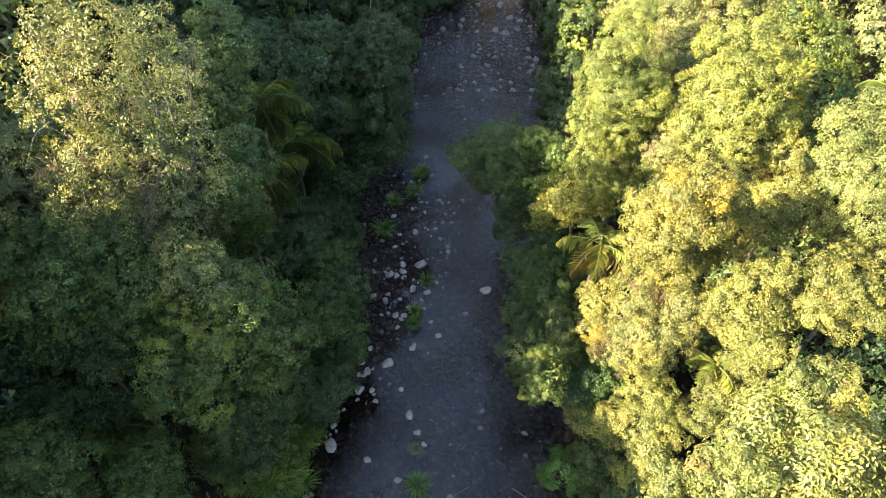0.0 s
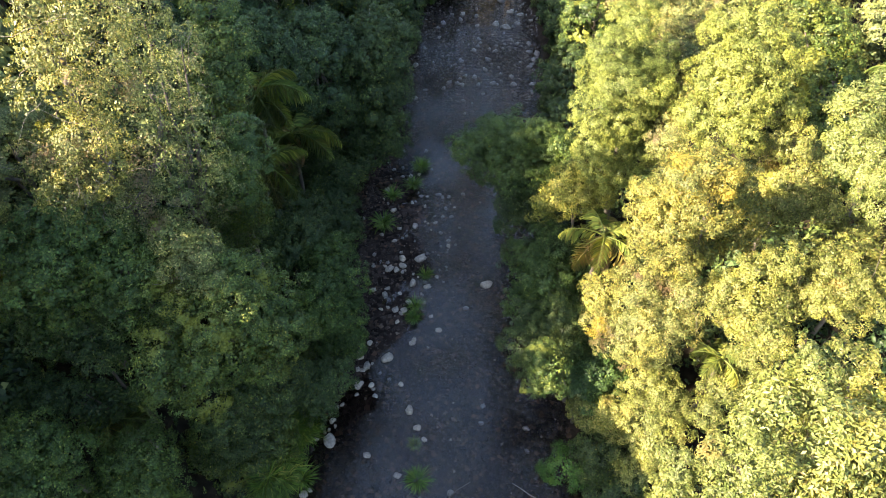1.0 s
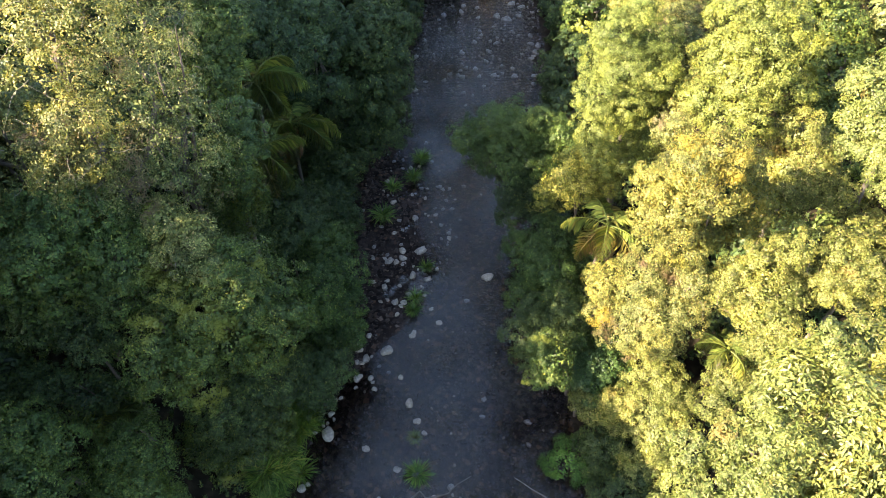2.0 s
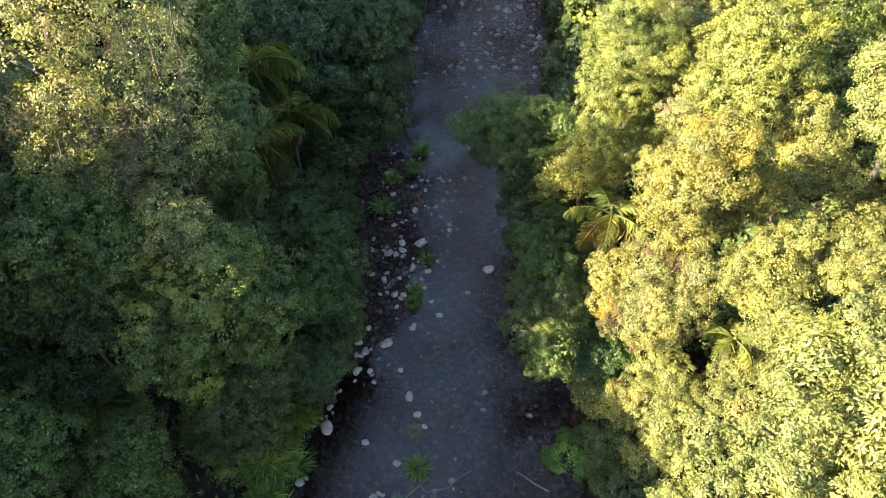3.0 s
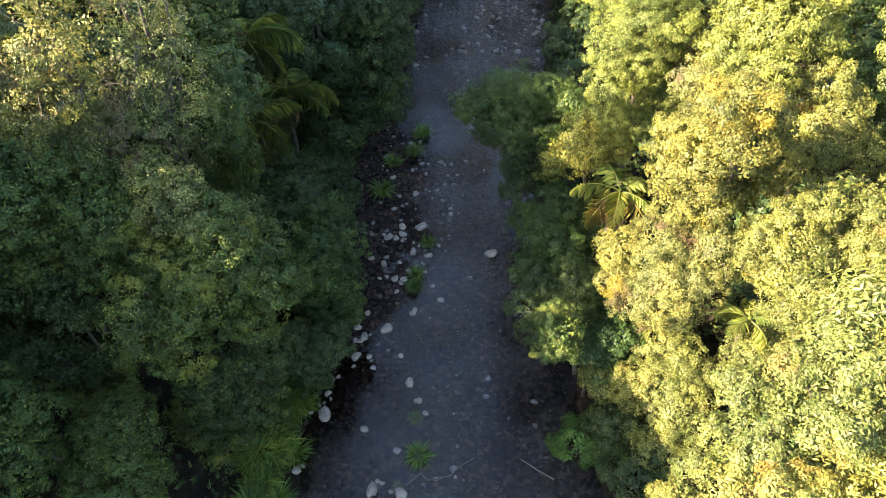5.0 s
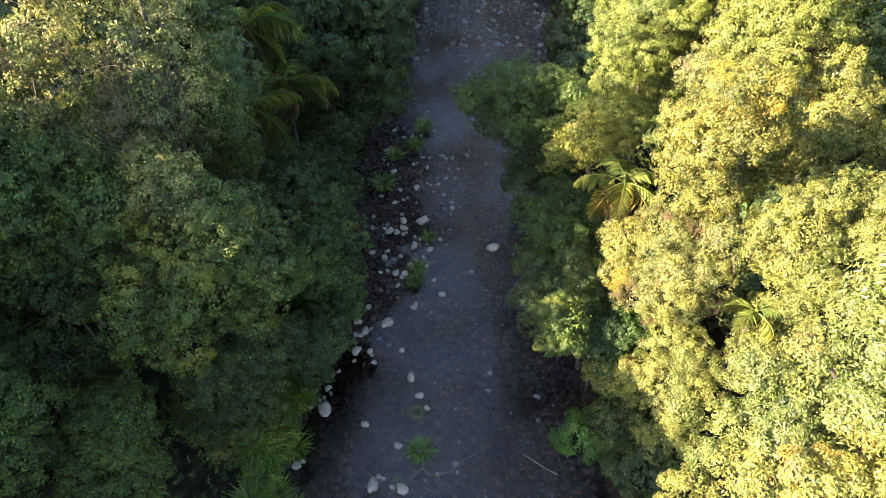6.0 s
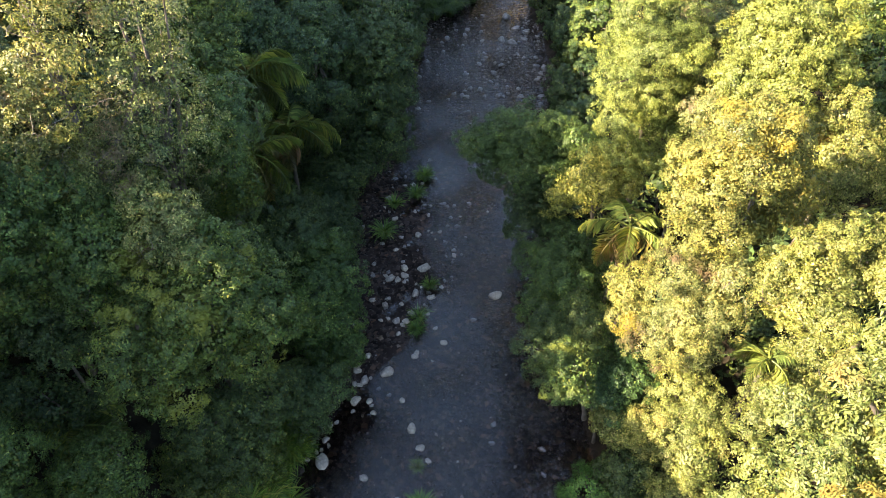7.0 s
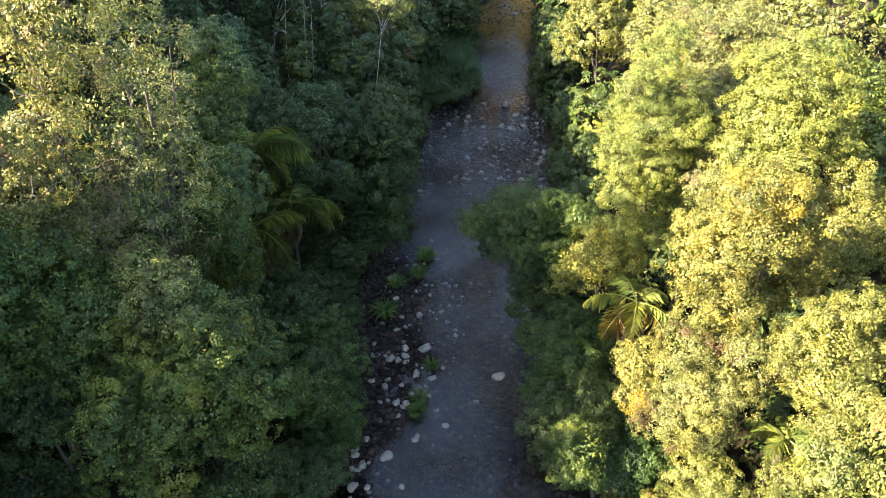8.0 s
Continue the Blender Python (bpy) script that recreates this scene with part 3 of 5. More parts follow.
def tuft_mesh(blades, height, rng):
    """A clump of arching strap leaves."""
    V, F = [], []
    for k in range(blades):
        a, lean = rng.uniform(0, 6.283), rng.uniform(0.15, 1.05)
        out = np.array([math.cos(a), math.sin(a), 0.0])
        side = np.array([-math.sin(a), math.cos(a), 0.0]) * rng.uniform(0.010, 0.017)
        b = out * rng.uniform(0, 0.10) + np.array([rng.uniform(-0.05, 0.05), rng.uniform(-0.05, 0.05), 0])
        L = height * rng.uniform(0.65, 1.15)
        p1 = b + L * 0.5 * unit(out * lean * 0.6 + np.array([0, 0, 1.0]))
        p2 = p1 + L * 0.35 * unit(out * (lean + 0.35) + np.array([0, 0, 0.55]))
        p3 = p2 + L * 0.25 * unit(out * (lean + 0.5) + np.array([0, 0, -0.25]))
        n = len(V)
        V += [b - side, b + side, p1 - side * 1.1, p1 + side * 1.1, p2 - side * 0.8, p2 + side * 0.8, p3]
        F += [(n, n + 1, n + 3), (n, n + 3, n + 2), (n + 2, n + 3, n + 5), (n + 2, n + 5, n + 4), (n + 4, n + 5, n + 6)]
    return mesh_from("tuft", V, F, [LEAF["grass"]])


rng0 = np.random.default_rng(11)
TUFTS = [tuft_mesh(150, 0.85, rng0), tuft_mesh(190, 0.8, rng0), tuft_mesh(120, 0.9, rng0)]


REEDS = [me.copy() for me in TUFTS]
for me in REEDS:
    me.materials[0] = LEAF["green"]


def tuft(x, y, width, label, group="sedge tufts in the creek", kinds=TUFTS):
    ob = new("grass_tuft", kinds[int(rng0.integers(3))])
    s = width / 0.9
    z = ground_z(x, y)
    ob.matrix_world = pose(x, y, z - 0.03, 0, 0, float(rng0.uniform(0, 360))) @ Matrix.Diagonal((s, s, s, 1))
    return tagged(ob, label, "grass", group)


# ---- trees of the west bank ----
bough_tree("tall rainforest tree with sunlit olive crown and bare twigs", "olive", [(-9.1, 14.4, 20.5, 0.77), (-7.8, 14, 20.6, 0.8), (-9, 13.7, 19.9, 0.77), (-7.9,
           13.6, 19.9, 0.82), (-9.2, 13.2, 19.1, 0.78), (-8.4, 13.8, 18.6, 0.82), (-8.6, 12.8, 17.9, 0.85), (-10.4, 13.5, 16.4, 0.85), (-8.8, 13.1, 16.5, 0.81),
           (-10, 12.8, 15.9, 0.69), (-10.5, 14, 14.2, 0.71)], base=(-11.0, 16.6), twigs=40, droop=0.5, leaf=0.07, dense=0.45, core=0.1, ragged=0.5)
bough_tree("tall olive tree with dead brown sprays and bare twigs", "olive", [(-7.8, 16.1, 19.3, 0.7), (-7.7, 15.4, 18.7, 0.75), (-7.1, 16.2, 18.2, 0.6), (-7.8,
           15.1, 17.7, 0.83), (-7.9, 17.3, 16.5, 0.76), (-7.8, 16.3, 15.6, 0.82), (-8.7, 15.5, 15.8, 0.88), (-8.2, 14.6, 15.3, 0.79), (-7.1, 15.5, 15, 0.79), (-7,
           15, 14.1, 0.68), (-8.7, 14.2, 14.6, 0.74), (-7.9, 14.3, 14, 0.73), (-9.2, 13.8, 14.3, 0.65), (-8, 16.2, 11.7,
           0.73)], base=(-9.2, 17.0), twigs=60, droop=0.6, leaf=0.07, dense=0.45, core=0.1, ragged=0.5)
bough_tree("shaded green tree between two olive trees", "mid", [(-8.4, 21, 14.6, 0.86), (-8.4, 20.2, 13.9, 0.9), (-7.6, 20.4, 14.2, 0.83), (-7.8, 19.5, 13.5, 0.83),
           (-7.4, 21.2, 14.9, 0.83), (-8.3, 22.2, 15.5, 0.94)], base=(-9.6, 22.6), leaf=0.09)
bough_tree("grey-green vine-hung tree beside the palms", "mid", [(-6.8, 17.7, 13.8, 0.71), (-6.5, 17, 13.2, 0.74), (-7.1, 16.8, 13.1, 0.71), (-7.3, 16.9, 11.9,
           0.78), (-7.7, 17.4, 10, 0.83), (-7.4, 17.2, 9.3, 0.73), (-8.1, 17, 9.8, 0.7)], base=(-7.9, 18.6), leaf=0.075, droop=0.7, twigs=18)
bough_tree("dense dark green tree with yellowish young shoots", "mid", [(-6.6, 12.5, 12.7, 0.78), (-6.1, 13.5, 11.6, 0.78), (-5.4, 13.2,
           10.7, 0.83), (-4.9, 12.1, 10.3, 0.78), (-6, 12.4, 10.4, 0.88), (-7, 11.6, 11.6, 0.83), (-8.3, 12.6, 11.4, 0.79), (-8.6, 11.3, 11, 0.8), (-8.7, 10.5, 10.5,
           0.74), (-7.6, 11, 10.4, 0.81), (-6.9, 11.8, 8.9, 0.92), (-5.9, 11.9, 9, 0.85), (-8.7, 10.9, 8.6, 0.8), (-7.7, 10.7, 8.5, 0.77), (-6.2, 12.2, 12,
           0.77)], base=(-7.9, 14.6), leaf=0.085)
# top boughs of the tree above, given paler leaves to stand for thin sun
bough_tree("olive top of the dense green tree with yellow shoots, paler for thin sun", "olive", [(-7.1, 12.8, 13.5, 0.66), (-7.9, 13.2, 13.8, 0.6), (-7.7, 12.5, 13.0, 0.62), (-6.8, 12.3, 12.9, 0.5),
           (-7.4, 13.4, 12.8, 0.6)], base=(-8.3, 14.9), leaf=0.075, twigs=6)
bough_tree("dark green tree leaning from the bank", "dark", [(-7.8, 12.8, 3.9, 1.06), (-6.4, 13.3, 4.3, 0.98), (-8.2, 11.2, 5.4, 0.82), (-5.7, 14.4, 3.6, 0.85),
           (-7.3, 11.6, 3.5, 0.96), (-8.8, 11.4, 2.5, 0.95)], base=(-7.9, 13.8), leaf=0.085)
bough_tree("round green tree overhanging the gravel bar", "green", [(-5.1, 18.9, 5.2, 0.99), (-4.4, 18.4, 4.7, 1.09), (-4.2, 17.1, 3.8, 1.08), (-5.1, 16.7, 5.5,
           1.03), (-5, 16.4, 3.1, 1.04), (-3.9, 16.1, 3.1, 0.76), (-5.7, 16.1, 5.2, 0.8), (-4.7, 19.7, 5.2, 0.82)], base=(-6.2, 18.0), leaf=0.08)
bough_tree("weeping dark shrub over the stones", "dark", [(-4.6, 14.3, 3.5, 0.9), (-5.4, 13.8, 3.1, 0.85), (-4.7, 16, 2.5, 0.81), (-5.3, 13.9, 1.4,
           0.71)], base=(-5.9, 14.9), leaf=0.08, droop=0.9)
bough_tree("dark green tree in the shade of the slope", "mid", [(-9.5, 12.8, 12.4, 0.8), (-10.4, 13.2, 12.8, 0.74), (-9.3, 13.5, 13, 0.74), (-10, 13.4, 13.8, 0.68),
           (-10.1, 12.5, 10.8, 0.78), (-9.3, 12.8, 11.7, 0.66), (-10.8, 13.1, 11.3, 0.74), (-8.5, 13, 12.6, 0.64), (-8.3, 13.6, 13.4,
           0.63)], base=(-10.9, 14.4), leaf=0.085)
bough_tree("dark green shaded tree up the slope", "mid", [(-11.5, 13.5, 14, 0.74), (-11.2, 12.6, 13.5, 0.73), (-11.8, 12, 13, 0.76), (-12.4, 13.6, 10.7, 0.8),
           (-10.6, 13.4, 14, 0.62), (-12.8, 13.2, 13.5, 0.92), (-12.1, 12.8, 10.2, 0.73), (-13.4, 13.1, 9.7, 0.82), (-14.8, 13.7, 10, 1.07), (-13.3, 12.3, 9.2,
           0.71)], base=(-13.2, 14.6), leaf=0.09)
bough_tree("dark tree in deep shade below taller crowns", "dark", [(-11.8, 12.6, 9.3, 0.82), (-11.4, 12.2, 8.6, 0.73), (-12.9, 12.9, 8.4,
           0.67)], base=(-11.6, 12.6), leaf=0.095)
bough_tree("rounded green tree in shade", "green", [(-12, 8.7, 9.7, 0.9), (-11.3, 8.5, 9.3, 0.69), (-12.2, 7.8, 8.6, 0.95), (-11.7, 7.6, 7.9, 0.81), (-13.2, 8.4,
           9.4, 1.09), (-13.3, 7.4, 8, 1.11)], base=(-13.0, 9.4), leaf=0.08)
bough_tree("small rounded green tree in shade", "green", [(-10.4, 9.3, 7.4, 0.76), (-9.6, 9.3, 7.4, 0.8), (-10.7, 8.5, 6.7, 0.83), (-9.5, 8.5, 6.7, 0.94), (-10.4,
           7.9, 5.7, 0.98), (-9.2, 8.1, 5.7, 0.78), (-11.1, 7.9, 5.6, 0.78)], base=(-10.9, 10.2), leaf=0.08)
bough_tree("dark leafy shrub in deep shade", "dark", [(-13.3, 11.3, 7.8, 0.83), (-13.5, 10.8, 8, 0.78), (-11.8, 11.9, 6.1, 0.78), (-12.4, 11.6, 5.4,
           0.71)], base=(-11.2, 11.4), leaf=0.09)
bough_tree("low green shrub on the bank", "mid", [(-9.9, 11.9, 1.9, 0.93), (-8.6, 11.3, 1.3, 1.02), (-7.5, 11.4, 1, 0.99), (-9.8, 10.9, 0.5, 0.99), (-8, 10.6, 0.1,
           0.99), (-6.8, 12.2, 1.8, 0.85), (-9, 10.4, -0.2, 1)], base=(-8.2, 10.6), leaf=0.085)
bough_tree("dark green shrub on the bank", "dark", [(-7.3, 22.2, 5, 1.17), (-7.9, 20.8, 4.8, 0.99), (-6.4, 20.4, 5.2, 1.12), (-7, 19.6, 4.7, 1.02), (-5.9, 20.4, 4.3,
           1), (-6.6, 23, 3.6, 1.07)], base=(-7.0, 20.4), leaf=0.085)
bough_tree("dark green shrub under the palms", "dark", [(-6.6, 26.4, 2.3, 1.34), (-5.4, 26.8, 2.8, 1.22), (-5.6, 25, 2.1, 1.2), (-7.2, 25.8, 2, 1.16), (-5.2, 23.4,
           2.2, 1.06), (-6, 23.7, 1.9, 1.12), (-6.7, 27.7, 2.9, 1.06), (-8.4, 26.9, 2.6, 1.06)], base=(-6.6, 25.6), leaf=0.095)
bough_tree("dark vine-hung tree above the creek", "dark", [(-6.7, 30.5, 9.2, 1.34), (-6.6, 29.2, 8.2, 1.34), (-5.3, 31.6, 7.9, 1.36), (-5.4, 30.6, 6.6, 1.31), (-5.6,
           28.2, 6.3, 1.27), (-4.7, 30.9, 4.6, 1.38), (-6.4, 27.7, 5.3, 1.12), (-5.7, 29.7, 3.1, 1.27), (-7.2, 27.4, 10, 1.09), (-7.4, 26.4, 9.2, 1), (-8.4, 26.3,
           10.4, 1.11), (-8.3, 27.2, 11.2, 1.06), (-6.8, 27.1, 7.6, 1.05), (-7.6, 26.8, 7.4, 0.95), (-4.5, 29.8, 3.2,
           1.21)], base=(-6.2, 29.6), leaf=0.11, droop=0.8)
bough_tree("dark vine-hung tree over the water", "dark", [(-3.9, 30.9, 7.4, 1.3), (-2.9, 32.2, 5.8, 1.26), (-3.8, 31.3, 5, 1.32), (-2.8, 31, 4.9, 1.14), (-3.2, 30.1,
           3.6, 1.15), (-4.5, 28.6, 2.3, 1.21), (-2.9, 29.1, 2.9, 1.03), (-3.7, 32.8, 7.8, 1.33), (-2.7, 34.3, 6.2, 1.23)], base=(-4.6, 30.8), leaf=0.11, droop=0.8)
tree("sunlit tree high on the slope", "olive", (-12.9, 15.6, 13.6), (2.6, 2.4, 3.2), 36, 0.9, 0.09, droop=0.4)
tree("tall dark tree with vines", "dark", (-5.4, 36.8, 6.6), (2.2, 2.0, 4.0), 34, 0.8, 0.16, low=-0.9)
tree("dark vine-hung tree beside the riffle", "dark", (-3.6, 40.0, 5.2), (1.5, 1.9, 4.2), 30, 0.75, 0.16, low=-0.9)
tree("tall slender tree with sunlit pale tip", "olive", (-4.0, 43.2, 7.2), (2.0, 2.3, 4.6), 32, 0.95, 0.16, low=-0.9)
tree("tall tree with pale slender trunk", "dark", (-9.2, 38.8, 9.2), (2.7, 2.3, 4.6), 36, 0.95, 0.17, bark=PALE, low=-0.8)
tree("tall tree with pale slender trunk", "olive", (-8.0, 42.5, 8.4), (2.8, 2.9, 4.6), 36, 1.1, 0.17, bark=PALE)
for x, y, top, lean in [(-7.6, 35.0, 14.6, 0.3), (-7.35, 35.2, 14.2, 0.35), (-8.25, 35.2, 14.4, 0.15)]:
    tree("slender pale-trunked tree with a small sunlit crown", "olive", (x + lean, y, top), (1.15, 1.1, 0.9), 12, 0.5, 0.15, base=(x - lean, y), bark=PALE,
         limbs=2, thin=0.11, droop=0.6, group="slender trees")
tree("slender tree with a pale sunlit tip above the creek", "olive", (-3.4, 35.2, 12.5), (1.5, 1.2, 1.0), 20, 0.5, 0.13, base=(-4.9, 35.4), bark=PALE, thin=0.24, droop=0.6, group="slender trees")
hang = np.random.default_rng(52)
for k in range(9):
    x, y = -8.2 + k * 0.66 + hang.uniform(-0.3, 0.3), 34.6 + 0.55 * k + hang.uniform(-0.4, 0.4)
    h = ground_z(x, y) + hang.uniform(3.4, 5.0)
    tree("narrow tree draped in dark vines", "mid" if k % 3 == 0 else "dark", (x, y, h), (0.85, 0.85, h * 0.62), 20, 0.5, 0.19, low=-0.95, droop=0.9,
         limbs=2, group="vine-draped trees", ragged=0.4)
tree("dark tree up the slope", "dark", (-11.8, 32.0, 9.4), (2.9, 2.9, 4.0), 32, 1.1, 0.17)
tree("dark tree up the slope", "dark", (-11.6, 25.4, 8.8), (2.7, 2.7, 3.8), 30, 1.1, 0.16)
tree("dark tree up the slope", "dark", (-12.4, 20.2, 9.6), (2.7, 2.7, 3.8), 30, 1.1, 0.16)

# ---- trees of the east bank ----
bough_tree("rounded green tree leaning far out over the creek", "green", [(1.1, 25, 6.3, 0.86), (2.1, 25.5, 6.5, 1.15), (3.3, 24.9, 7.4, 1.06), (4.5, 24.9, 7.1,
           1.02), (5.2, 24.4, 6.7, 1.02), (2, 24.9, 5.3, 0.96), (3.2, 23.9, 6.2, 1.17), (4.4, 23.6, 6.1, 1.02), (5.6, 23.8, 7.5, 0.7), (2.9, 25.1, 6.3,
           0.94)], base=(5.6, 25.8), leaf=0.08)
bough_tree("shaded green tree at the water's edge", "dark", [(3.9, 24.6, 3, 1.12), (4.4, 24.5, 4.3, 0.98), (3.4, 23.7, 2.5, 0.89), (4.8, 24, 2.6, 0.95), (3.2, 24.2,
           4.2, 0.81)], base=(5.4, 24.2), leaf=0.09)
bough_tree("small sunlit yellow-green tree beside a palm", "light", [(5.2, 20, 9.5, 0.69), (5.9, 19.9, 9.3, 0.78), (4.9, 20.7, 7.5, 0.79), (5.5, 19.7, 8.6, 0.71),
           (4.3, 20.6, 7.1, 0.66), (6.5, 19.9, 8.7, 0.62)], base=(6.4, 21.0), leaf=0.07)
bough_tree("green tree overhanging the pool", "green", [(3.6, 20.8, 3.5, 0.92), (4.4, 19.2, 4.6, 0.97), (5.4, 19.7, 5, 0.97), (6.2, 19, 4.5, 0.87), (3.9, 18.3, 4.2,
           0.91), (3.3, 17.7, 3.9, 0.67), (4.5, 17.2, 5.6, 0.86), (6, 18.5, 3.6, 0.88), (4.7, 20.7, 4.6, 0.85)], base=(5.7, 18.8), leaf=0.08)
bough_tree("weeping dark green tree over the water", "dark", [(3.6, 16.1, 5.1, 0.76), (3, 14.6, 5.5, 0.68), (3.8, 15.1, 5.1, 0.87), (4.7, 15.9, 5.8, 0.91), (4.9,
           15.1, 5.2, 0.91), (4.2, 14.6, 4.4, 0.84), (3.3, 14.2, 4.6, 0.57)], base=(5.6, 15.0), leaf=0.07, droop=0.8)
bough_tree("weeping sunlit sapling over the water", "mid", [(3.5, 13.4, 6.7, 0.48), (3.6, 12.9, 6.3, 0.52), (3.9, 12.5, 6, 0.48), (3.3, 12.4, 6.1, 0.4), (3.8, 13.8,
           6.7, 0.37)], base=(5.8, 13.9), leaf=0.06, droop=1.0, clump=0.18, thin=0.6)
bough_tree("green tree on the bank", "green", [(5.6, 14.5, 4.5, 0.96), (6, 15.5, 4.8, 0.89), (5.1, 13.8, 4.1, 0.83), (5.7, 13.3, 4.1, 0.86), (6.3, 13.7, 5, 0.85),
           (6.4, 13.3, 3.6, 0.83)], base=(6.4, 14.4), leaf=0.085)
bough_tree("small yellow-green tree on the bank", "yellow", [(6.1, 12.5, 3.6, 0.65), (6.6, 12.3, 4.6, 0.67), (6.7, 12.1, 3.6, 0.64), (5.4, 12.7, 3.9,
           0.52)], base=(6.6, 12.6), leaf=0.075)
bough_tree("dark shrub below the yellow-green trees", "dark", [(6.2, 11.8, 2.4, 0.92), (7.1, 11.6, 2.2, 0.92), (6.1, 11.2, 1.5, 0.8)], base=(6.8, 11.4), leaf=0.085)
bough_tree("small golden-green tree in the sun", "orange", [(5.8, 15.2, 7.9, 0.55), (6.0, 14.5, 7.5, 0.6), (5.6, 15.7, 8.0, 0.42), (5.6, 14.6, 7.2, 0.45), (6.3, 15.5,
           8.3, 0.5)], base=(6.2, 15.9), leaf=0.07)
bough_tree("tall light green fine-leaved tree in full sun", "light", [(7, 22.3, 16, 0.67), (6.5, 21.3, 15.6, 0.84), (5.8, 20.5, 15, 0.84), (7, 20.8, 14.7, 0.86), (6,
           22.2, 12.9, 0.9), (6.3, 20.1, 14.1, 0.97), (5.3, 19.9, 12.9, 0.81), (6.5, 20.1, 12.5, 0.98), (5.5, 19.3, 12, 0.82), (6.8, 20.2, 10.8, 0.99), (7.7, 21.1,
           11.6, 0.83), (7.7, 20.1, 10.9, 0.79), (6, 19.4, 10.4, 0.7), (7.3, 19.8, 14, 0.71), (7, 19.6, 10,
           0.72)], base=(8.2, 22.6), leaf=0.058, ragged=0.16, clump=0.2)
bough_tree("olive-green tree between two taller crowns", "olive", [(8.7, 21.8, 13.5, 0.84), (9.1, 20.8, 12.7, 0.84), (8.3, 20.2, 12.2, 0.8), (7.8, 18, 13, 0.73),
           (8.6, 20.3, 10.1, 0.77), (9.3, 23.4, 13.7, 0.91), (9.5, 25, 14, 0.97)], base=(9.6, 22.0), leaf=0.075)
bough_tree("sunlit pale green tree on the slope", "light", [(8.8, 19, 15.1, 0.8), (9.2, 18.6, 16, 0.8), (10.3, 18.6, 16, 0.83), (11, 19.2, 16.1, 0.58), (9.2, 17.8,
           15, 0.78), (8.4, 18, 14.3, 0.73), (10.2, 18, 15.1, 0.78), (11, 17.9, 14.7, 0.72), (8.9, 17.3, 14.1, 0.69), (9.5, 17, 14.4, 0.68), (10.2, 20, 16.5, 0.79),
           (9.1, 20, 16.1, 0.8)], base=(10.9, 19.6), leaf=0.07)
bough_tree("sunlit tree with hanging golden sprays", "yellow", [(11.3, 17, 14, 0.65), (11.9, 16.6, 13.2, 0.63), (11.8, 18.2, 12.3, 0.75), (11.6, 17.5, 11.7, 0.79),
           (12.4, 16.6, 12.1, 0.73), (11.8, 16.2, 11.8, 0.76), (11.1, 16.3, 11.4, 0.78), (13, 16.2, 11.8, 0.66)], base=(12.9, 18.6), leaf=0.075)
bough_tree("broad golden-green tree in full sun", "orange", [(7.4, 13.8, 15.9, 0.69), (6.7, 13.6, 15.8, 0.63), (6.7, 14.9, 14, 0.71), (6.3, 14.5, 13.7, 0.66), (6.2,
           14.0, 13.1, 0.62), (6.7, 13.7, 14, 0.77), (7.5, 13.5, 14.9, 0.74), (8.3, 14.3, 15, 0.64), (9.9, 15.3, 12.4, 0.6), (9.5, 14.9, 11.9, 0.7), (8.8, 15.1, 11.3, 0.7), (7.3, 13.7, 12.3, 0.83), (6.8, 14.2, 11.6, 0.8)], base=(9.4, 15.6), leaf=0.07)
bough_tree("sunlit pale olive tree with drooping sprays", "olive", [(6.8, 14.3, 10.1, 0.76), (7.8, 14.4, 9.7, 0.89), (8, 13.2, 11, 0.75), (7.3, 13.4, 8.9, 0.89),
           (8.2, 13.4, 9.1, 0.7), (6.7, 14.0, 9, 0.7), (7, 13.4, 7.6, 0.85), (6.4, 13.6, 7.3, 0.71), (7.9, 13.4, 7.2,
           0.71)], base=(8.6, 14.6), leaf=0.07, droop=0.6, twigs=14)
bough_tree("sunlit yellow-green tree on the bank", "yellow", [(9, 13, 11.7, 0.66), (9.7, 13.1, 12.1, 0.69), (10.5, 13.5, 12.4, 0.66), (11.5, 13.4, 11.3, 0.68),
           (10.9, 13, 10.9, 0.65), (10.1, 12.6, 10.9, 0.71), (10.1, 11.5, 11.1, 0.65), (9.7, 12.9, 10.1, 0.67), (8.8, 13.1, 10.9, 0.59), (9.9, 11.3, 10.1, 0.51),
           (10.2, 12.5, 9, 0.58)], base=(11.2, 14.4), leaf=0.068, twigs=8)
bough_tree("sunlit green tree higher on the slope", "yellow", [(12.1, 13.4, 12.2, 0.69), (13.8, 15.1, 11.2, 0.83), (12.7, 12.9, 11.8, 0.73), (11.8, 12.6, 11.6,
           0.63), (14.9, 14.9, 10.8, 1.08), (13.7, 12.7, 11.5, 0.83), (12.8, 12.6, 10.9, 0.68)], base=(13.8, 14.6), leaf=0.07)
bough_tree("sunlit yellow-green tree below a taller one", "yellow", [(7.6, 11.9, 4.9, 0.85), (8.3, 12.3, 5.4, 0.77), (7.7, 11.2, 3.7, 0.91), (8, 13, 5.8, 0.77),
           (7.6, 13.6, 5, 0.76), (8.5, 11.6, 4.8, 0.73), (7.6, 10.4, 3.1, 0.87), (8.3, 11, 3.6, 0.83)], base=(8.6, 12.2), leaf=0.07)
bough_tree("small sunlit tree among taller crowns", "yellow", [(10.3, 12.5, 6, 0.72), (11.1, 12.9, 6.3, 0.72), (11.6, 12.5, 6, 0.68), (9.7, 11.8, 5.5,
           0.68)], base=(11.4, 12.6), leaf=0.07)
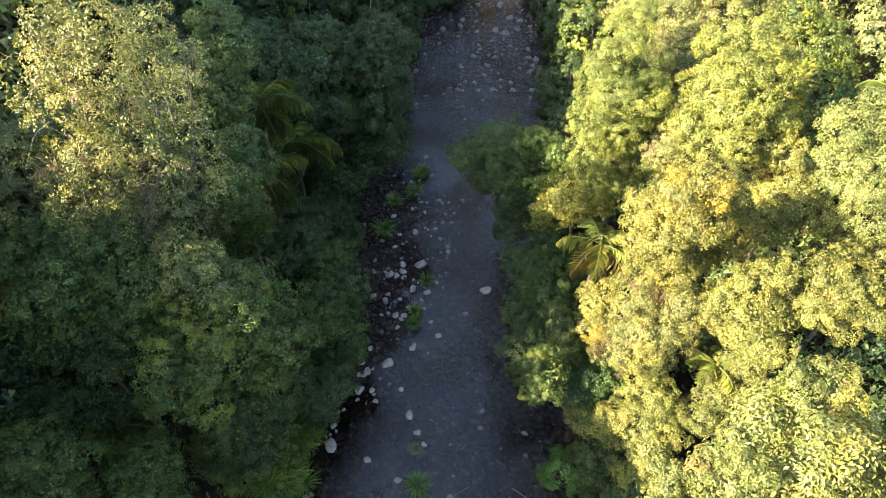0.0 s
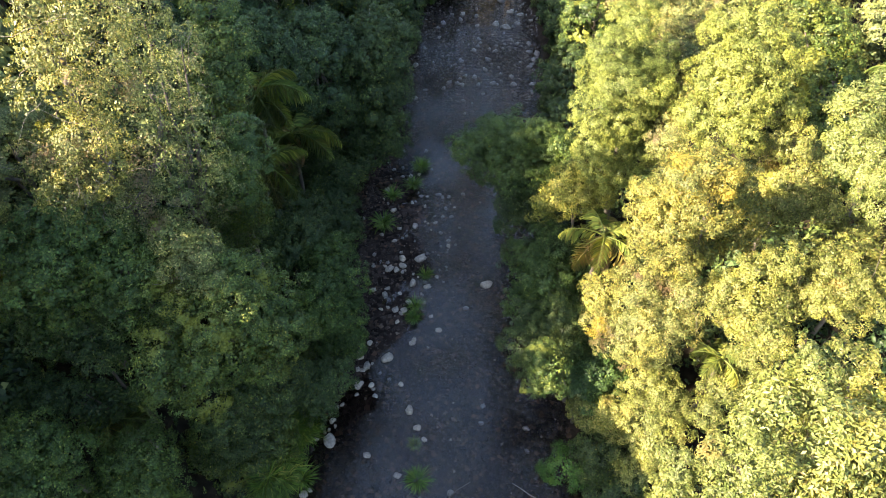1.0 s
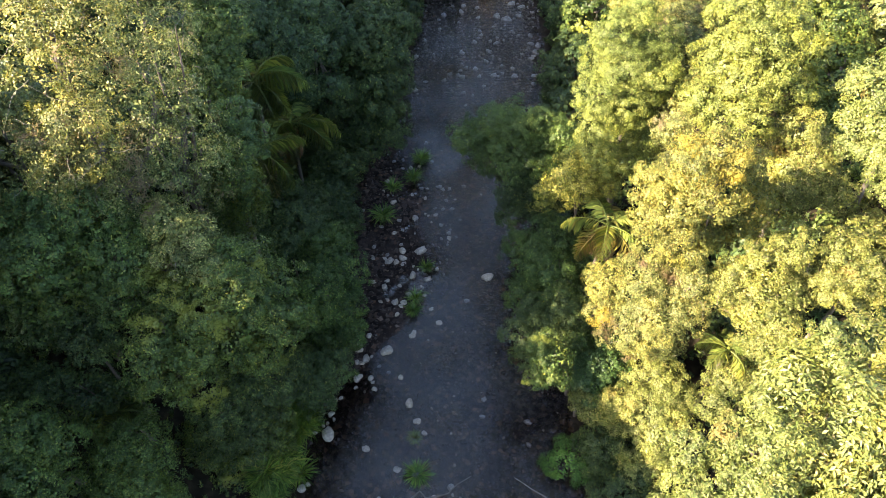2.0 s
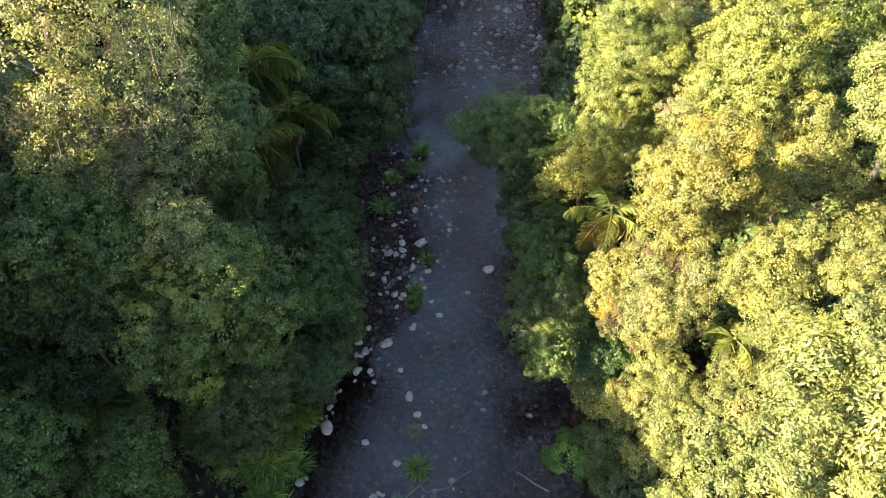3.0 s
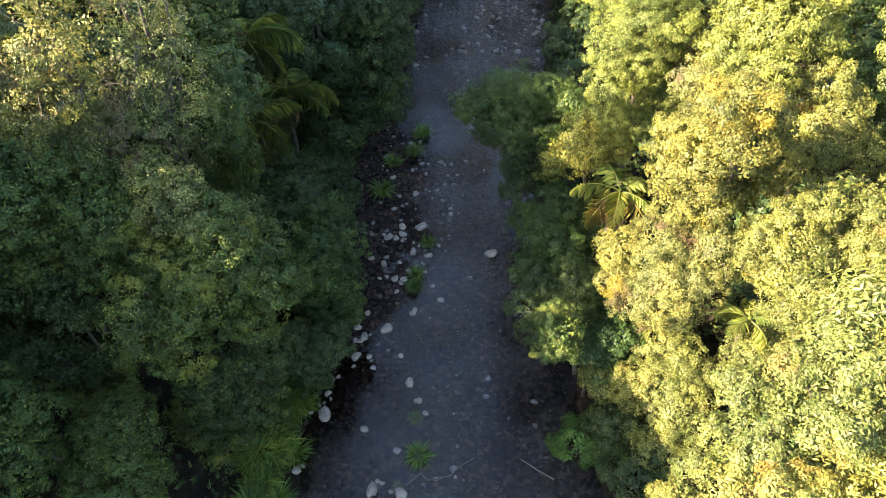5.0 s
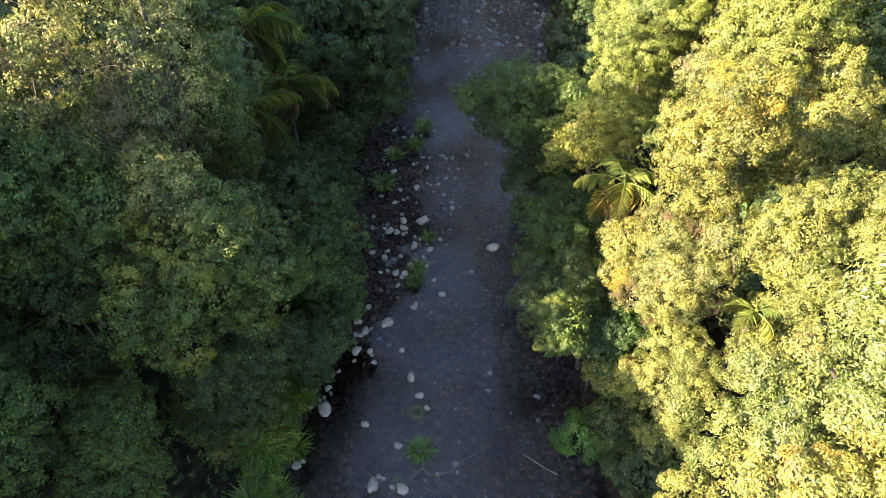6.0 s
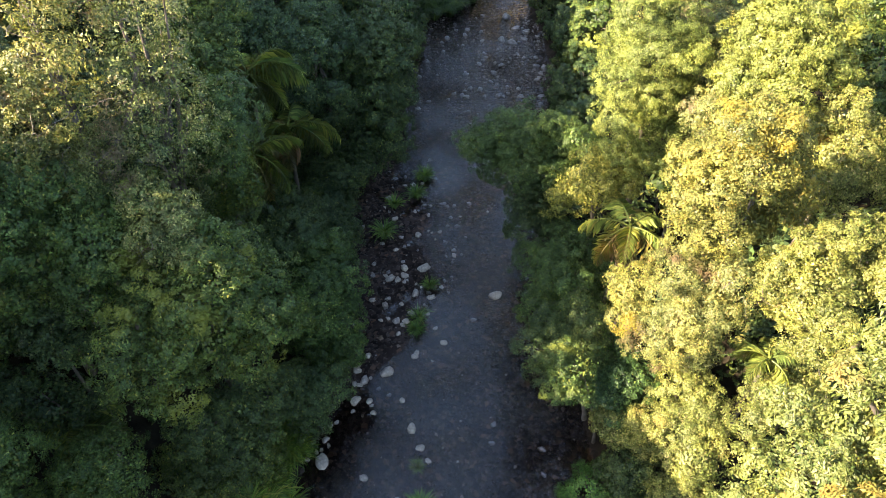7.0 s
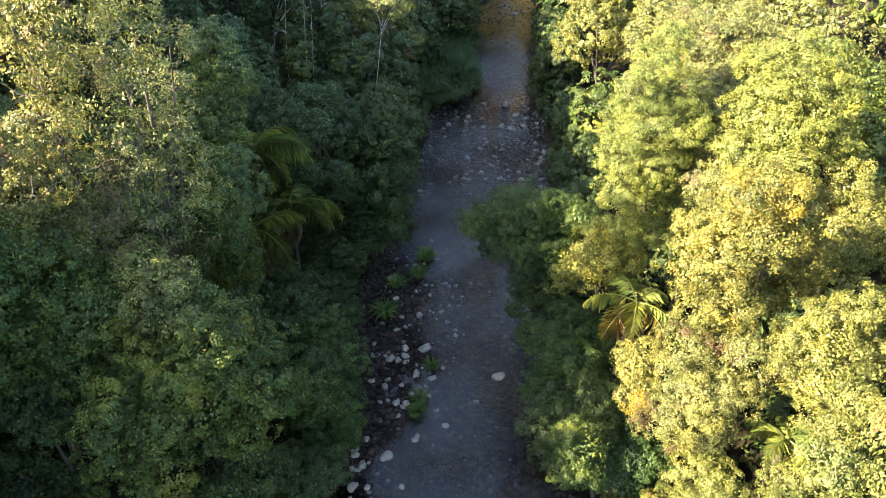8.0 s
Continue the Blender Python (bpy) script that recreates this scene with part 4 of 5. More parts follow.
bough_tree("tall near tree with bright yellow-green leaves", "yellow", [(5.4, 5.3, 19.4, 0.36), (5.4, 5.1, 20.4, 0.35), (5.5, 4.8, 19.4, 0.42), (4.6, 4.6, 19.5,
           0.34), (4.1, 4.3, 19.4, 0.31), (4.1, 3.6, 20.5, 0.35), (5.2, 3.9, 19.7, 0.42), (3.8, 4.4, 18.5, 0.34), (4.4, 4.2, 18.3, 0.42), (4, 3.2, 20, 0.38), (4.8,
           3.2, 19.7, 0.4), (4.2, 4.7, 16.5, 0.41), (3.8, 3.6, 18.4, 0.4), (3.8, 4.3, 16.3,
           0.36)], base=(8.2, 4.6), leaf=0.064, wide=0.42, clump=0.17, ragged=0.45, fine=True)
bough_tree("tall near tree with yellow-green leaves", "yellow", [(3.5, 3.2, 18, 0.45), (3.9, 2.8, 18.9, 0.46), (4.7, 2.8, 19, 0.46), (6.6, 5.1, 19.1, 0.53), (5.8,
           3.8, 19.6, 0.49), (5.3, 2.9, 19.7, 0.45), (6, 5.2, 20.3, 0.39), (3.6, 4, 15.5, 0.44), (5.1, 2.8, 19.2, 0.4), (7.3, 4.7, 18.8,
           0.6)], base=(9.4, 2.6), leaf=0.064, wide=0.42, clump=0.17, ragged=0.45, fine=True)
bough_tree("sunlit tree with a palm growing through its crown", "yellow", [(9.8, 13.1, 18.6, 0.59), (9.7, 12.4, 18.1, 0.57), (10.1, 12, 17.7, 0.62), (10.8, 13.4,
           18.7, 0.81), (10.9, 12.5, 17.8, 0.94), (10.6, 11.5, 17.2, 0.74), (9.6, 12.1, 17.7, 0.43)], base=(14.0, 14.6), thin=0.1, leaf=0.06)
bough_tree("dark green tree behind the sunlit crowns", "mid", [(14.3, 22.5, 12.8, 0.95), (14.8, 23.5, 13.6, 0.95), (15.2, 22.5, 12.8, 0.91), (13.8, 24.4, 14.2,
           1.03), (14.1, 19.5, 12.4, 0.86), (14.3, 17.9, 11.5, 0.84), (13.9, 18.7, 11.8, 0.78)], base=(15.0, 22.0), leaf=0.1)
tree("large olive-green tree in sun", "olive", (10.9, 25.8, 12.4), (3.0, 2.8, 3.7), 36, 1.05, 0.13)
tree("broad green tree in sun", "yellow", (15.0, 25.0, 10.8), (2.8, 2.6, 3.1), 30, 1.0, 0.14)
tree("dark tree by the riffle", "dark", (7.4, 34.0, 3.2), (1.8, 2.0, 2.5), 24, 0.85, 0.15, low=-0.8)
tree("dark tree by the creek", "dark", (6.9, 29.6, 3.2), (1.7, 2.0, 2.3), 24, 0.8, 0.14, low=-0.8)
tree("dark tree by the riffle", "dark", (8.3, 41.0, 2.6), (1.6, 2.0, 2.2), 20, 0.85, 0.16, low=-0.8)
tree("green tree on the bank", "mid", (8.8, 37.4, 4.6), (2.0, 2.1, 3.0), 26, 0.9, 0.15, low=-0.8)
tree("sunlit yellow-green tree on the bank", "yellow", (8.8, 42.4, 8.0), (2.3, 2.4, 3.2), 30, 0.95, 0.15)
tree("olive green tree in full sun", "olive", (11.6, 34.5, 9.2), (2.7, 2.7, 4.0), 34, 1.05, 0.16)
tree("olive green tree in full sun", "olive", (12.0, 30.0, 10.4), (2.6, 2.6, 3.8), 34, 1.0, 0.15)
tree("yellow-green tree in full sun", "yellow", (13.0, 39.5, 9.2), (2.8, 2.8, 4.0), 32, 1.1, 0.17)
shrub("fresh green bush at the water's edge", "fresh", (5.3, 11.5, 0.9), (1.2, 0.9, 0.95), 16, 0.45, 0.11)
shrub("green bush at the water's edge", "mid", (6.6, 11.2, 1.3), (1.0, 0.9, 1.0), 14, 0.45, 0.11)

tree("green tree high on the slope", "olive", (16.4, 30.5, 10.8), (2.8, 2.8, 3.6), 28, 1.1, 0.20, dense=0.8)
tree("green tree high on the slope", "yellow", (16.6, 36.0, 10.8), (2.8, 2.8, 3.6), 28, 1.1, 0.20, dense=0.8)
tree("green tree high on the slope", "olive", (17.2, 42.0, 11.0), (2.9, 2.9, 3.8), 28, 1.1, 0.21, dense=0.8)
tree("green tree high on the slope", "olive", (18.2, 24.0, 11.5), (2.6, 2.8, 3.4), 26, 1.1, 0.20, dense=0.8)
tree("green tree high on the slope", "yellow", (18.0, 17.5, 11.0), (2.6, 2.8, 3.4), 26, 1.1, 0.20, dense=0.8)
tree("dark tree high on the slope", "dark", (-15.0, 20.5, 11.4), (2.6, 2.6, 3.8), 28, 1.1, 0.19, dense=0.8)
tree("dark tree high on the slope", "dark", (-14.8, 26.5, 11.4), (2.6, 2.6, 3.8), 28, 1.1, 0.19, dense=0.8)
tree("dark tree high on the slope", "dark", (-14.6, 33.0, 11.4), (2.8, 2.8, 3.8), 28, 1.1, 0.20, dense=0.8)
tree("dark tree high on the slope", "dark", (-13.2, 39.5, 11.0), (2.8, 2.8, 4.0), 28, 1.1, 0.20, dense=0.8)
tree("dark tree high on the slope", "dark", (-12.0, 46.0, 11.0), (2.8, 2.8, 4.0), 28, 1.1, 0.21, dense=0.8)
shrub("dark shrub behind the waterside bush", "dark", (7.0, 9.7, 1.7), (1.3, 1.2, 1.3), 16, 0.6, 0.12)
shrub("dark shrub behind the waterside bush", "dark", (6.9, 7.6, 1.7), (1.3, 1.2, 1.3), 16, 0.6, 0.12)
bankside = np.random.default_rng(43)
for k in range(16):
    y = 17.6 + k * 1.85
    x = float(np.interp(y, LY, LX)) - 0.75 - bankside.uniform(0, 0.5)
    shrub("dark shrub hanging over the bank", "dark", (x, y, 0.95 + bankside.uniform(-0.2, 0.5)), (1.05, 1.15, 1.1), 14, 0.55, 0.19, low=-0.7)
for k in range(24):
    y = 16.4 + k * 1.9
    x = float(np.interp(y, RY, RX)) + 0.9 + bankside.uniform(0, 0.5)
    shrub("dark shrub at the foot of the bank", "dark", (x, y, 1.0 + bankside.uniform(-0.2, 0.4)), (1.05, 1.15, 1.1), 14, 0.55, 0.19, low=-0.7)
under = np.random.default_rng(41)
for k in range(15):
    x, y = 9.6 + (k % 3) * 2.9 + under.uniform(-0.8, 0.8), 5.5 + (k // 3) * 4.6 + under.uniform(-1, 1)
    h = ground_z(x, y) + under.uniform(2.6, 3.6)
    if x < 11 and y < 16:
        continue
    tree("dark understorey tree below taller crowns", "dark", (x, y, h - 1), (2.0, 2.0, 1.9), 18, 0.95, 0.24, limbs=2, dense=0.75, group="understorey trees")
for k in range(10):
    x, y = -9.6 - (k % 2) * 3.2 + under.uniform(-0.8, 0.8), 16.5 + (k // 2) * 4.2 + under.uniform(-1, 1)
    h = ground_z(x, y) + under.uniform(2.4, 3.4)
    tree("dark understorey tree below taller crowns", "dark", (x, y, h), (2.1, 2.1, 2.2), 18, 0.95, 0.24, limbs=2, dense=0.75, group="understorey trees")

# added row: keeps low sun from passing under the slope trees, fills the ground
for k in range(9):
    x, y = -16.2 + under.uniform(-0.8, 0.8), 4 + k * 2.5 + under.uniform(-0.6, 0.6)
    tree("dark understorey tree below taller crowns", "dark", (x, y, ground_z(x, y) + 2.6), (1.9, 1.9, 2.2), 18, 0.9, 0.26, limbs=2, dense=0.75, group="understorey trees")

# second row, unseen, added to block sun leaking under the slope trees
for k in range(10):
    x, y = -19.6 + under.uniform(-0.8, 0.8), 3 + k * 2.2 + under.uniform(-0.5, 0.5)
    tree("dark understorey tree below taller crowns", "dark", (x, y, ground_z(x, y) + 2.4), (1.9, 1.8, 2.4), 18, 0.9, 0.30, limbs=2, dense=0.9, low=-0.9, group="understorey trees")

# ---- trees further up the creek ----
far = np.random.default_rng(77)
for k in range(7):
    y = 47.5 + k * 3.4
    xl, xr = float(np.interp(y, LY, LX)), float(np.interp(y, RY, RX))
    back = 3.6 if y < 57 else 0.4
    h = float(far.uniform(3.0, 4.4))
    tree("dark shaded tree upstream", "dark", (xl - back - 1.0, y, h), (1.9, 2.1, h * 0.85), 22, 0.9, 0.29, low=-0.8, group="trees upstream")
    tree("tall shaded tree upstream", "dark", (xl - back - 5.0, y + 1, h + 5), (2.6, 2.6, 4.0), 26, 1.1, 0.29, group="trees upstream")
    tree("dark shaded tree upstream", "dark", (xr + 1.7, y, h * 0.9), (1.7, 2.0, h * 0.8), 22, 0.9, 0.29, low=-0.8, group="trees upstream")
    tree("sunlit yellow-green tree upstream", "yellow", (xr + 4.4, y + 1, h + 4.4), (2.4, 2.5, 3.8), 26, 1.05, 0.26, group="trees upstream")

for k in range(8):
    x, y = -2 + k * 2.7 + far.uniform(-0.6, 0.6), 79 + (k % 2) * 3 + far.uniform(-0.6, 0.6)
    z = ground_z(x, y)
    tree("sunlit golden tree at the bend of the creek", "orange", (x, y, z + 4.6), (2.4, 2.0, 4.6), 34, 1.0, 0.36, low=-0.95, group="trees at the bend", base=(x, y + 0.3))

# ---- palms ----
palm("feather palm with arching green fronds", (-7.7, 23.0, 11.0), 13, 2.7, old=2, start=20)
palm("feather palm with yellowing lower fronds", (-7.1, 24.9, 7.2), 13, 2.5, old=3, dead=2, start=75)
palm("feather palm half hidden among shrubs", (-7.9, 22.0, 8.0), 12, 2.5, old=3, start=140, base=(-8.4, 22.4))
palm("feather palm with a skirt of dead brown fronds", (6.3, 17.8, 8.3), 10, 2.1, old=3, dead=7, start=60)
palm("small palm with sunlit yellow fronds", (10.0, 12.9, 7.3), 7, 1.3, old=0, start=30)
palm("tall palm with sunlit fronds", (12.8, 15.6, 17.2), 8, 1.7, old=3, start=80, base=(15.2, 16.8))
palm("small dark palm in shade", (-12.0, 11.2, 5.6), 8, 1.9, old=1, start=10)
palm("small palm in shade", (-8.9, 6.9, 5.2), 8, 1.7, old=1, start=50)

# ---- woods on the slopes around ----
wood = np.random.default_rng(5)
MASTERS = []


def wood_tree(foliage, label):
    root = thing("tree", (0, 0, 0), label, "tree", "woods on the slopes")
    us = np.linspace(0, 1, 6)
    v, f = tube(np.stack([0.5 * us ** 2, 0.3 * np.sin(us * 3), 11 * us], 1), 0.22 * (1 - 0.8 * us), 6)
    part("trunk", mesh_from("trunk", v, f, [BARK], True), root)
    pts, axes, _, facing = crown_points((4.4, 4.4, 4.8), 24, 1.8, 3700, wood, -0.6, 0.22, 0.75)
    V, F = leaf_blades(pts + np.array([0.5, 0, 11.0]), axes, 1, 0.54, 0.34, wood)
    part("crown", crown_mesh([(V, F)], [facing], LEAF[foliage]), root)
    return root


MASTERS = [wood_tree("dark", "dark green forest tree on the slope"), wood_tree("mid", "green forest tree on the slope"),
           wood_tree("olive", "olive forest tree on the slope")]
used = [False] * 3
for i in range(13):
    for j in range(17):
        x, y = -52 + i * 7.4 + wood.uniform(-2, 2), -24 + j * 7.4 + wood.uniform(-2, 2)
        z, out = (float(q) for q in land(x, y))
        hero = -24.0 < x < 17.5 and 1.0 < y < 60
        near_path = abs(x) < 9 and -6 < y <= 1.0
        upstream = 46 <= y < 80 and out < 9
        bend = -46 < x < 24 and y > 60
        if out < 3.5 or hero or upstream or near_path or bend:
            continue
        s = wood.uniform(0.85, 1.2) * (0.72 if -26 < x < 0 and y < 4 else 1.0 if x < 0 else 0.92)
        k = int(wood.integers(3))
        m = pose(x, y, z - 0.2, 0, 0, wood.uniform(0, 360))
        if not used[k]:
            used[k] = True
            MASTERS[k].matrix_world = m
            MASTERS[k].scale = (s, s, s)
        else:
            copy_thing(MASTERS[k], m).scale = (s, s, s)

# unseen slope trees, tops set along y to place the shade on both banks
for k in range(36):
    row, step = k % 2, k // 2
    x, y = -18.0 - row * 4.2 + wood.uniform(-0.7, 0.7), -4 + step * 3.6 + wood.uniform(-0.6, 0.6)
    z = ground_z(x, y)
    top = (19.4 if y < 9 else 21.5 if y < 20 else 20.2) + row * 2.8 + wood.uniform(-0.6, 0.6)
    s = (top - z) / 15.2
    copy_thing(MASTERS[k % 3], pose(x, y, z - 0.2, 0, 0, wood.uniform(0, 360))).scale = (s, s, s)

# ---- stones ----
STONES = []
for k in range(9):
    bm = bmesh.new()
    bmesh.ops.create_icosphere(bm, subdivisions=2, radius=0.5)
    off = Vector((k * 7.3, k * 1.7, 0))
    for v in bm.verts:
        d = v.co.normalized()
        r = 0.5 + 0.26 * noise.noise(d * 1.1 + off) + 0.13 * noise.noise(d * 2.6 + off)
        v.co = Vector((d.x * r * 1.2, d.y * r * 0.9, max(d.z, -0.5) * r * 0.66))
    me = bpy.data.meshes.new("stone")
    bm.to_mesh(me)
    bm.free()
    me.materials.append(STONE)
    for p in me.polygons:
        p.use_smooth = True
    STONES.append(me)
WET = [me.copy() for me in STONES]
for me in WET:
    me.materials.clear()
    me.materials.append(WETSTONE)
rocks = np.random.default_rng(21)


def rock(x, y, size, label="pale rounded creek stone on the gravel", wet=False, up=0.16):
    me = (WET if wet else STONES)[int(rocks.integers(9))]
    ob = new("rock", me)
    z = max(ground_z(x, y), -0.06) + size * up
    s = size * 0.92
    ob.matrix_world = pose(x, y, z, rocks.uniform(-12, 12), rocks.uniform(-12, 12), rocks.uniform(0, 360)) @ Matrix.Diagonal((s, s, s, 1))
    return tagged(ob, label, "rock", "creek stones")


for x, y, s in [(-3.97, 17.46, .36), (-3.94, 17.18, .4), (-3.54, 17.97, .27), (-3.61, 16.75, .4), (-3.36, 16.9, .15), (-3.79, 16.5, .26), (-4.0, 16.54, .24),
                (-3.91, 15.76, .45), (-3.32, 15.77, .3), (-3.22, 15.56, .19), (-3.98, 15.28, .21), (-3.56, 15.09, .13), (-3.12, 15.21, .26), (-2.65, 17.2, .55),
                (-5.07, 14.55, .25), (-4.82, 14.64, .25), (-4.6, 14.76, .21), (-5.82, 14.23, .31), (-5.91, 13.91, .23), (-4.95, 13.97, .31), (-4.81, 13.72, .19),
                (-5.25, 13.44, .21), (-5.07, 13.53, .18), (-4.96, 12.99, .65), (-5.6, 13.12, .26), (-5.88, 13.21, .37), (-5.6, 10.83, .23), (-5.81, 10.57, .38)]:
    rock(x, y, s)
for x, y, s in [(-1.95, 15.82, .26), (-1.51, 14.5, .48), (-1.13, 13.64, .33), (-.82, 13.09, .26), (-1.93, 11.47, .35), (-1.48, 18.05, .32), (-2.83, 9.87, .57),
                (-2.61, 10.23, .23), (-2.44, 10.14, .19), (-2.09, 9.82, .21), (-1.7, 9.74, .47), (-.37, 10.32, .19), (.4, 10.4, .15), (-3.29, 12.36, .34),
                (2.24, 21.56, .52), (-.2, 18.79, .32), (.29, 24.17, .27), (-.34, 22.08, .24), (-.44, 25.83, .23), (.63, 27.01, .18), (2.48, 17.15, .11)]:
    rock(x, y, s, "pale rounded stone standing in the shallow water")
for x, y, s in [(-1.21, 23.26, .57), (-2.17, 23.21, .37), (-2.14, 22.76, .39), (-2.44, 22.49, .34), (-2.82, 22.55, .44), (-3.06, 22.72, .22), (-2.12, 22.33, .24),
                (-1.99, 22.43, .17), (-1.58, 21.6, .41), (-1.56, 22.24, .17), (-1.31, 22.06, .14), (-.82, 21.45, .36), (-1.12, 21.0, .17), (-1.73, 20.41, .35),
                (-.97, 20.43, .23), (-2.4, 19.94, .37), (-1.96, 19.93, .32), (-2.11, 19.73, .23), (-2.86, 21.23, .26), (-2.98, 20.88, .33), (-3.59, 21.18, .28),
                (-2.21, 20.98, .21), (-2.79, 20.1, .21), (-3.12, 19.98, .21), (-2.28, 19.23, .23), (-.6, 19.6, .23), (-1.41, 18.21, .29)]:
    rock(x, y, s)
for x, y, s in [(-1.55, 25.58, .36), (-1.02, 25.92, .15), (-.85, 25.79, .15), (-2.64, 24.42, .28), (-2.41, 25.29, .25), (-2.77, 26.67, .34), (-3.18, 28.25, .37),
                (-3.38, 27.44, .16), (-1.77, 27.3, .21), (-1.03, 26.98, .21), (-1.91, 29.47, .27), (-1.43, 29.61, .22), (-.93, 27.83, .19), (2.11, 27.39, .16), (-.67, 25.31, .13)]:
    rock(x, y, s)
for x, y, s in [(1.26, 36.41, .34), (1.36, 35.13, .24), (1.85, 36.16, .24), (2.32, 38.08, .38), (-1.07, 31.64, .32), (.54, 40.09, .18), (-1.4, 42.29, .21), (5.83, 37.29, .37),
                (6.36, 37.67, .27), (4.31, 48.2, .83), (3.81, 60.24, .49), (5.19, 60.11, .49), (1.98, 61.22, .6), (6.27, 66.71, .83), (7.28, 67.3, .45), (5.37, 45.15, .51),
                (6.37, 45.55, .4), (6.83, 45.62, .34), (5.61, 69.27, .58), (7.86, 68.56, .5), (5.3, 69.0, .39)]:
    rock(x, y, s * 0.85, "grey stone breaking the riffle", True, 0.08)
for x, y, s in [(.32, 10.75, .29), (1.83, 14.74, .27), (1.73, 13.9, .23), (3.72, 13.65, .31), (3.69, 12.59, .24), (1.17, 20.15, .26), (3.05, 40.85, .4), (-.03, 45.21, .42),
                (2.43, 44.88, .37), (3.78, 45.05, .56), (4.46, 44.65, .7), (4.89, 46.69, .58), (5.65, 46.29, .49), (1.41, 46.36, .43)]:
    rock(x, y, s, "dark wet stone just under the surface", True, 0.02)

for k in range(75):
    y = float(rocks.uniform(36.5, 48.5))
    xl, xr = float(np.interp(y, LY, LX)), float(np.interp(y, RY, RX))
    x = xl + (xr - xl) * float(rocks.uniform(0.04, 0.97))
    rock(x, y, float(rocks.uniform(0.16, 0.42)), "dark wet stone in the riffle", True, 0.04)
for k in range(40):
    y = float(rocks.uniform(14.5, 31))
    x = float(np.interp(y, LY, LX)) + float(rocks.uniform(0.5, 4.2))
    rock(x, y, float(rocks.uniform(0.10, 0.24)), "small dark wet stone on the gravel bar", True, 0.15)

for k in range(28):
    y = float(rocks.uniform(21.5, 28.5))
    x = -0.15 + 0.1 * (y - 22) + 0.55 * float(rocks.normal())
    rock(x, y, float(rocks.uniform(0.11, 0.25)), "small dark wet stone at the edge of the shallows", True, 0.06)

# loose gravel and cobbles of the bed
g = np.random.default_rng(31)
octa = np.array([[1, 0, 0], [0, 1, 0], [-1, 0, 0], [0, -1, 0], [0, 0, 1], [0, 0, -0.6]], float)
ofaces = np.array([[0, 1, 4], [1, 2, 4], [2, 3, 4], [3, 0, 4], [1, 0, 5], [2, 1, 5], [3, 2, 5], [0, 3, 5]])


def scatter(count, y0, y1, sizes, lift):
    y = g.uniform(y0, y1, count)
    xl, xr = np.interp(y, LY, LX), np.interp(y, RY, RX)
    x = xl + (xr - xl) * g.uniform(0, 1, count) ** 1.15
    z, _ = land(x, y)
    s = g.uniform(*sizes, count) * g.uniform(0.5, 1, count)
    a = g.uniform(0, 6.283, count)
    P = octa[None] * (1 + g.uniform(-0.25, 0.25, (count, 6, 1))) * np.stack([s * 0.6, s * 0.45, s * 0.3], 1)[:, None]
    c, n = np.cos(a)[:, None], np.sin(a)[:, None]
    V = np.stack([P[..., 0] * c - P[..., 1] * n + x[:, None], P[..., 0] * n + P[..., 1] * c + y[:, None], P[..., 2] + (z + lift * s)[:, None]], -1)
    F = (ofaces[None] + np.arange(count)[:, None, None] * 6)
    return V.reshape(-1, 3), F.reshape(-1, 3)


gv, gf = join([scatter(7500, 8, 36, (0.06, 0.17), 0.1), scatter(1500, 8, 36, (0.15, 0.34), 0.0), scatter(4500, 36, 50, (0.08, 0.30), 0.1), scatter(1500, 50, 72, (0.1, 0.3), 0.1)])
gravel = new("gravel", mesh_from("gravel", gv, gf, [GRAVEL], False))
tagged(gravel, "loose grey-brown gravel and cobbles of the creek bed", "gravel", kind="stuff")

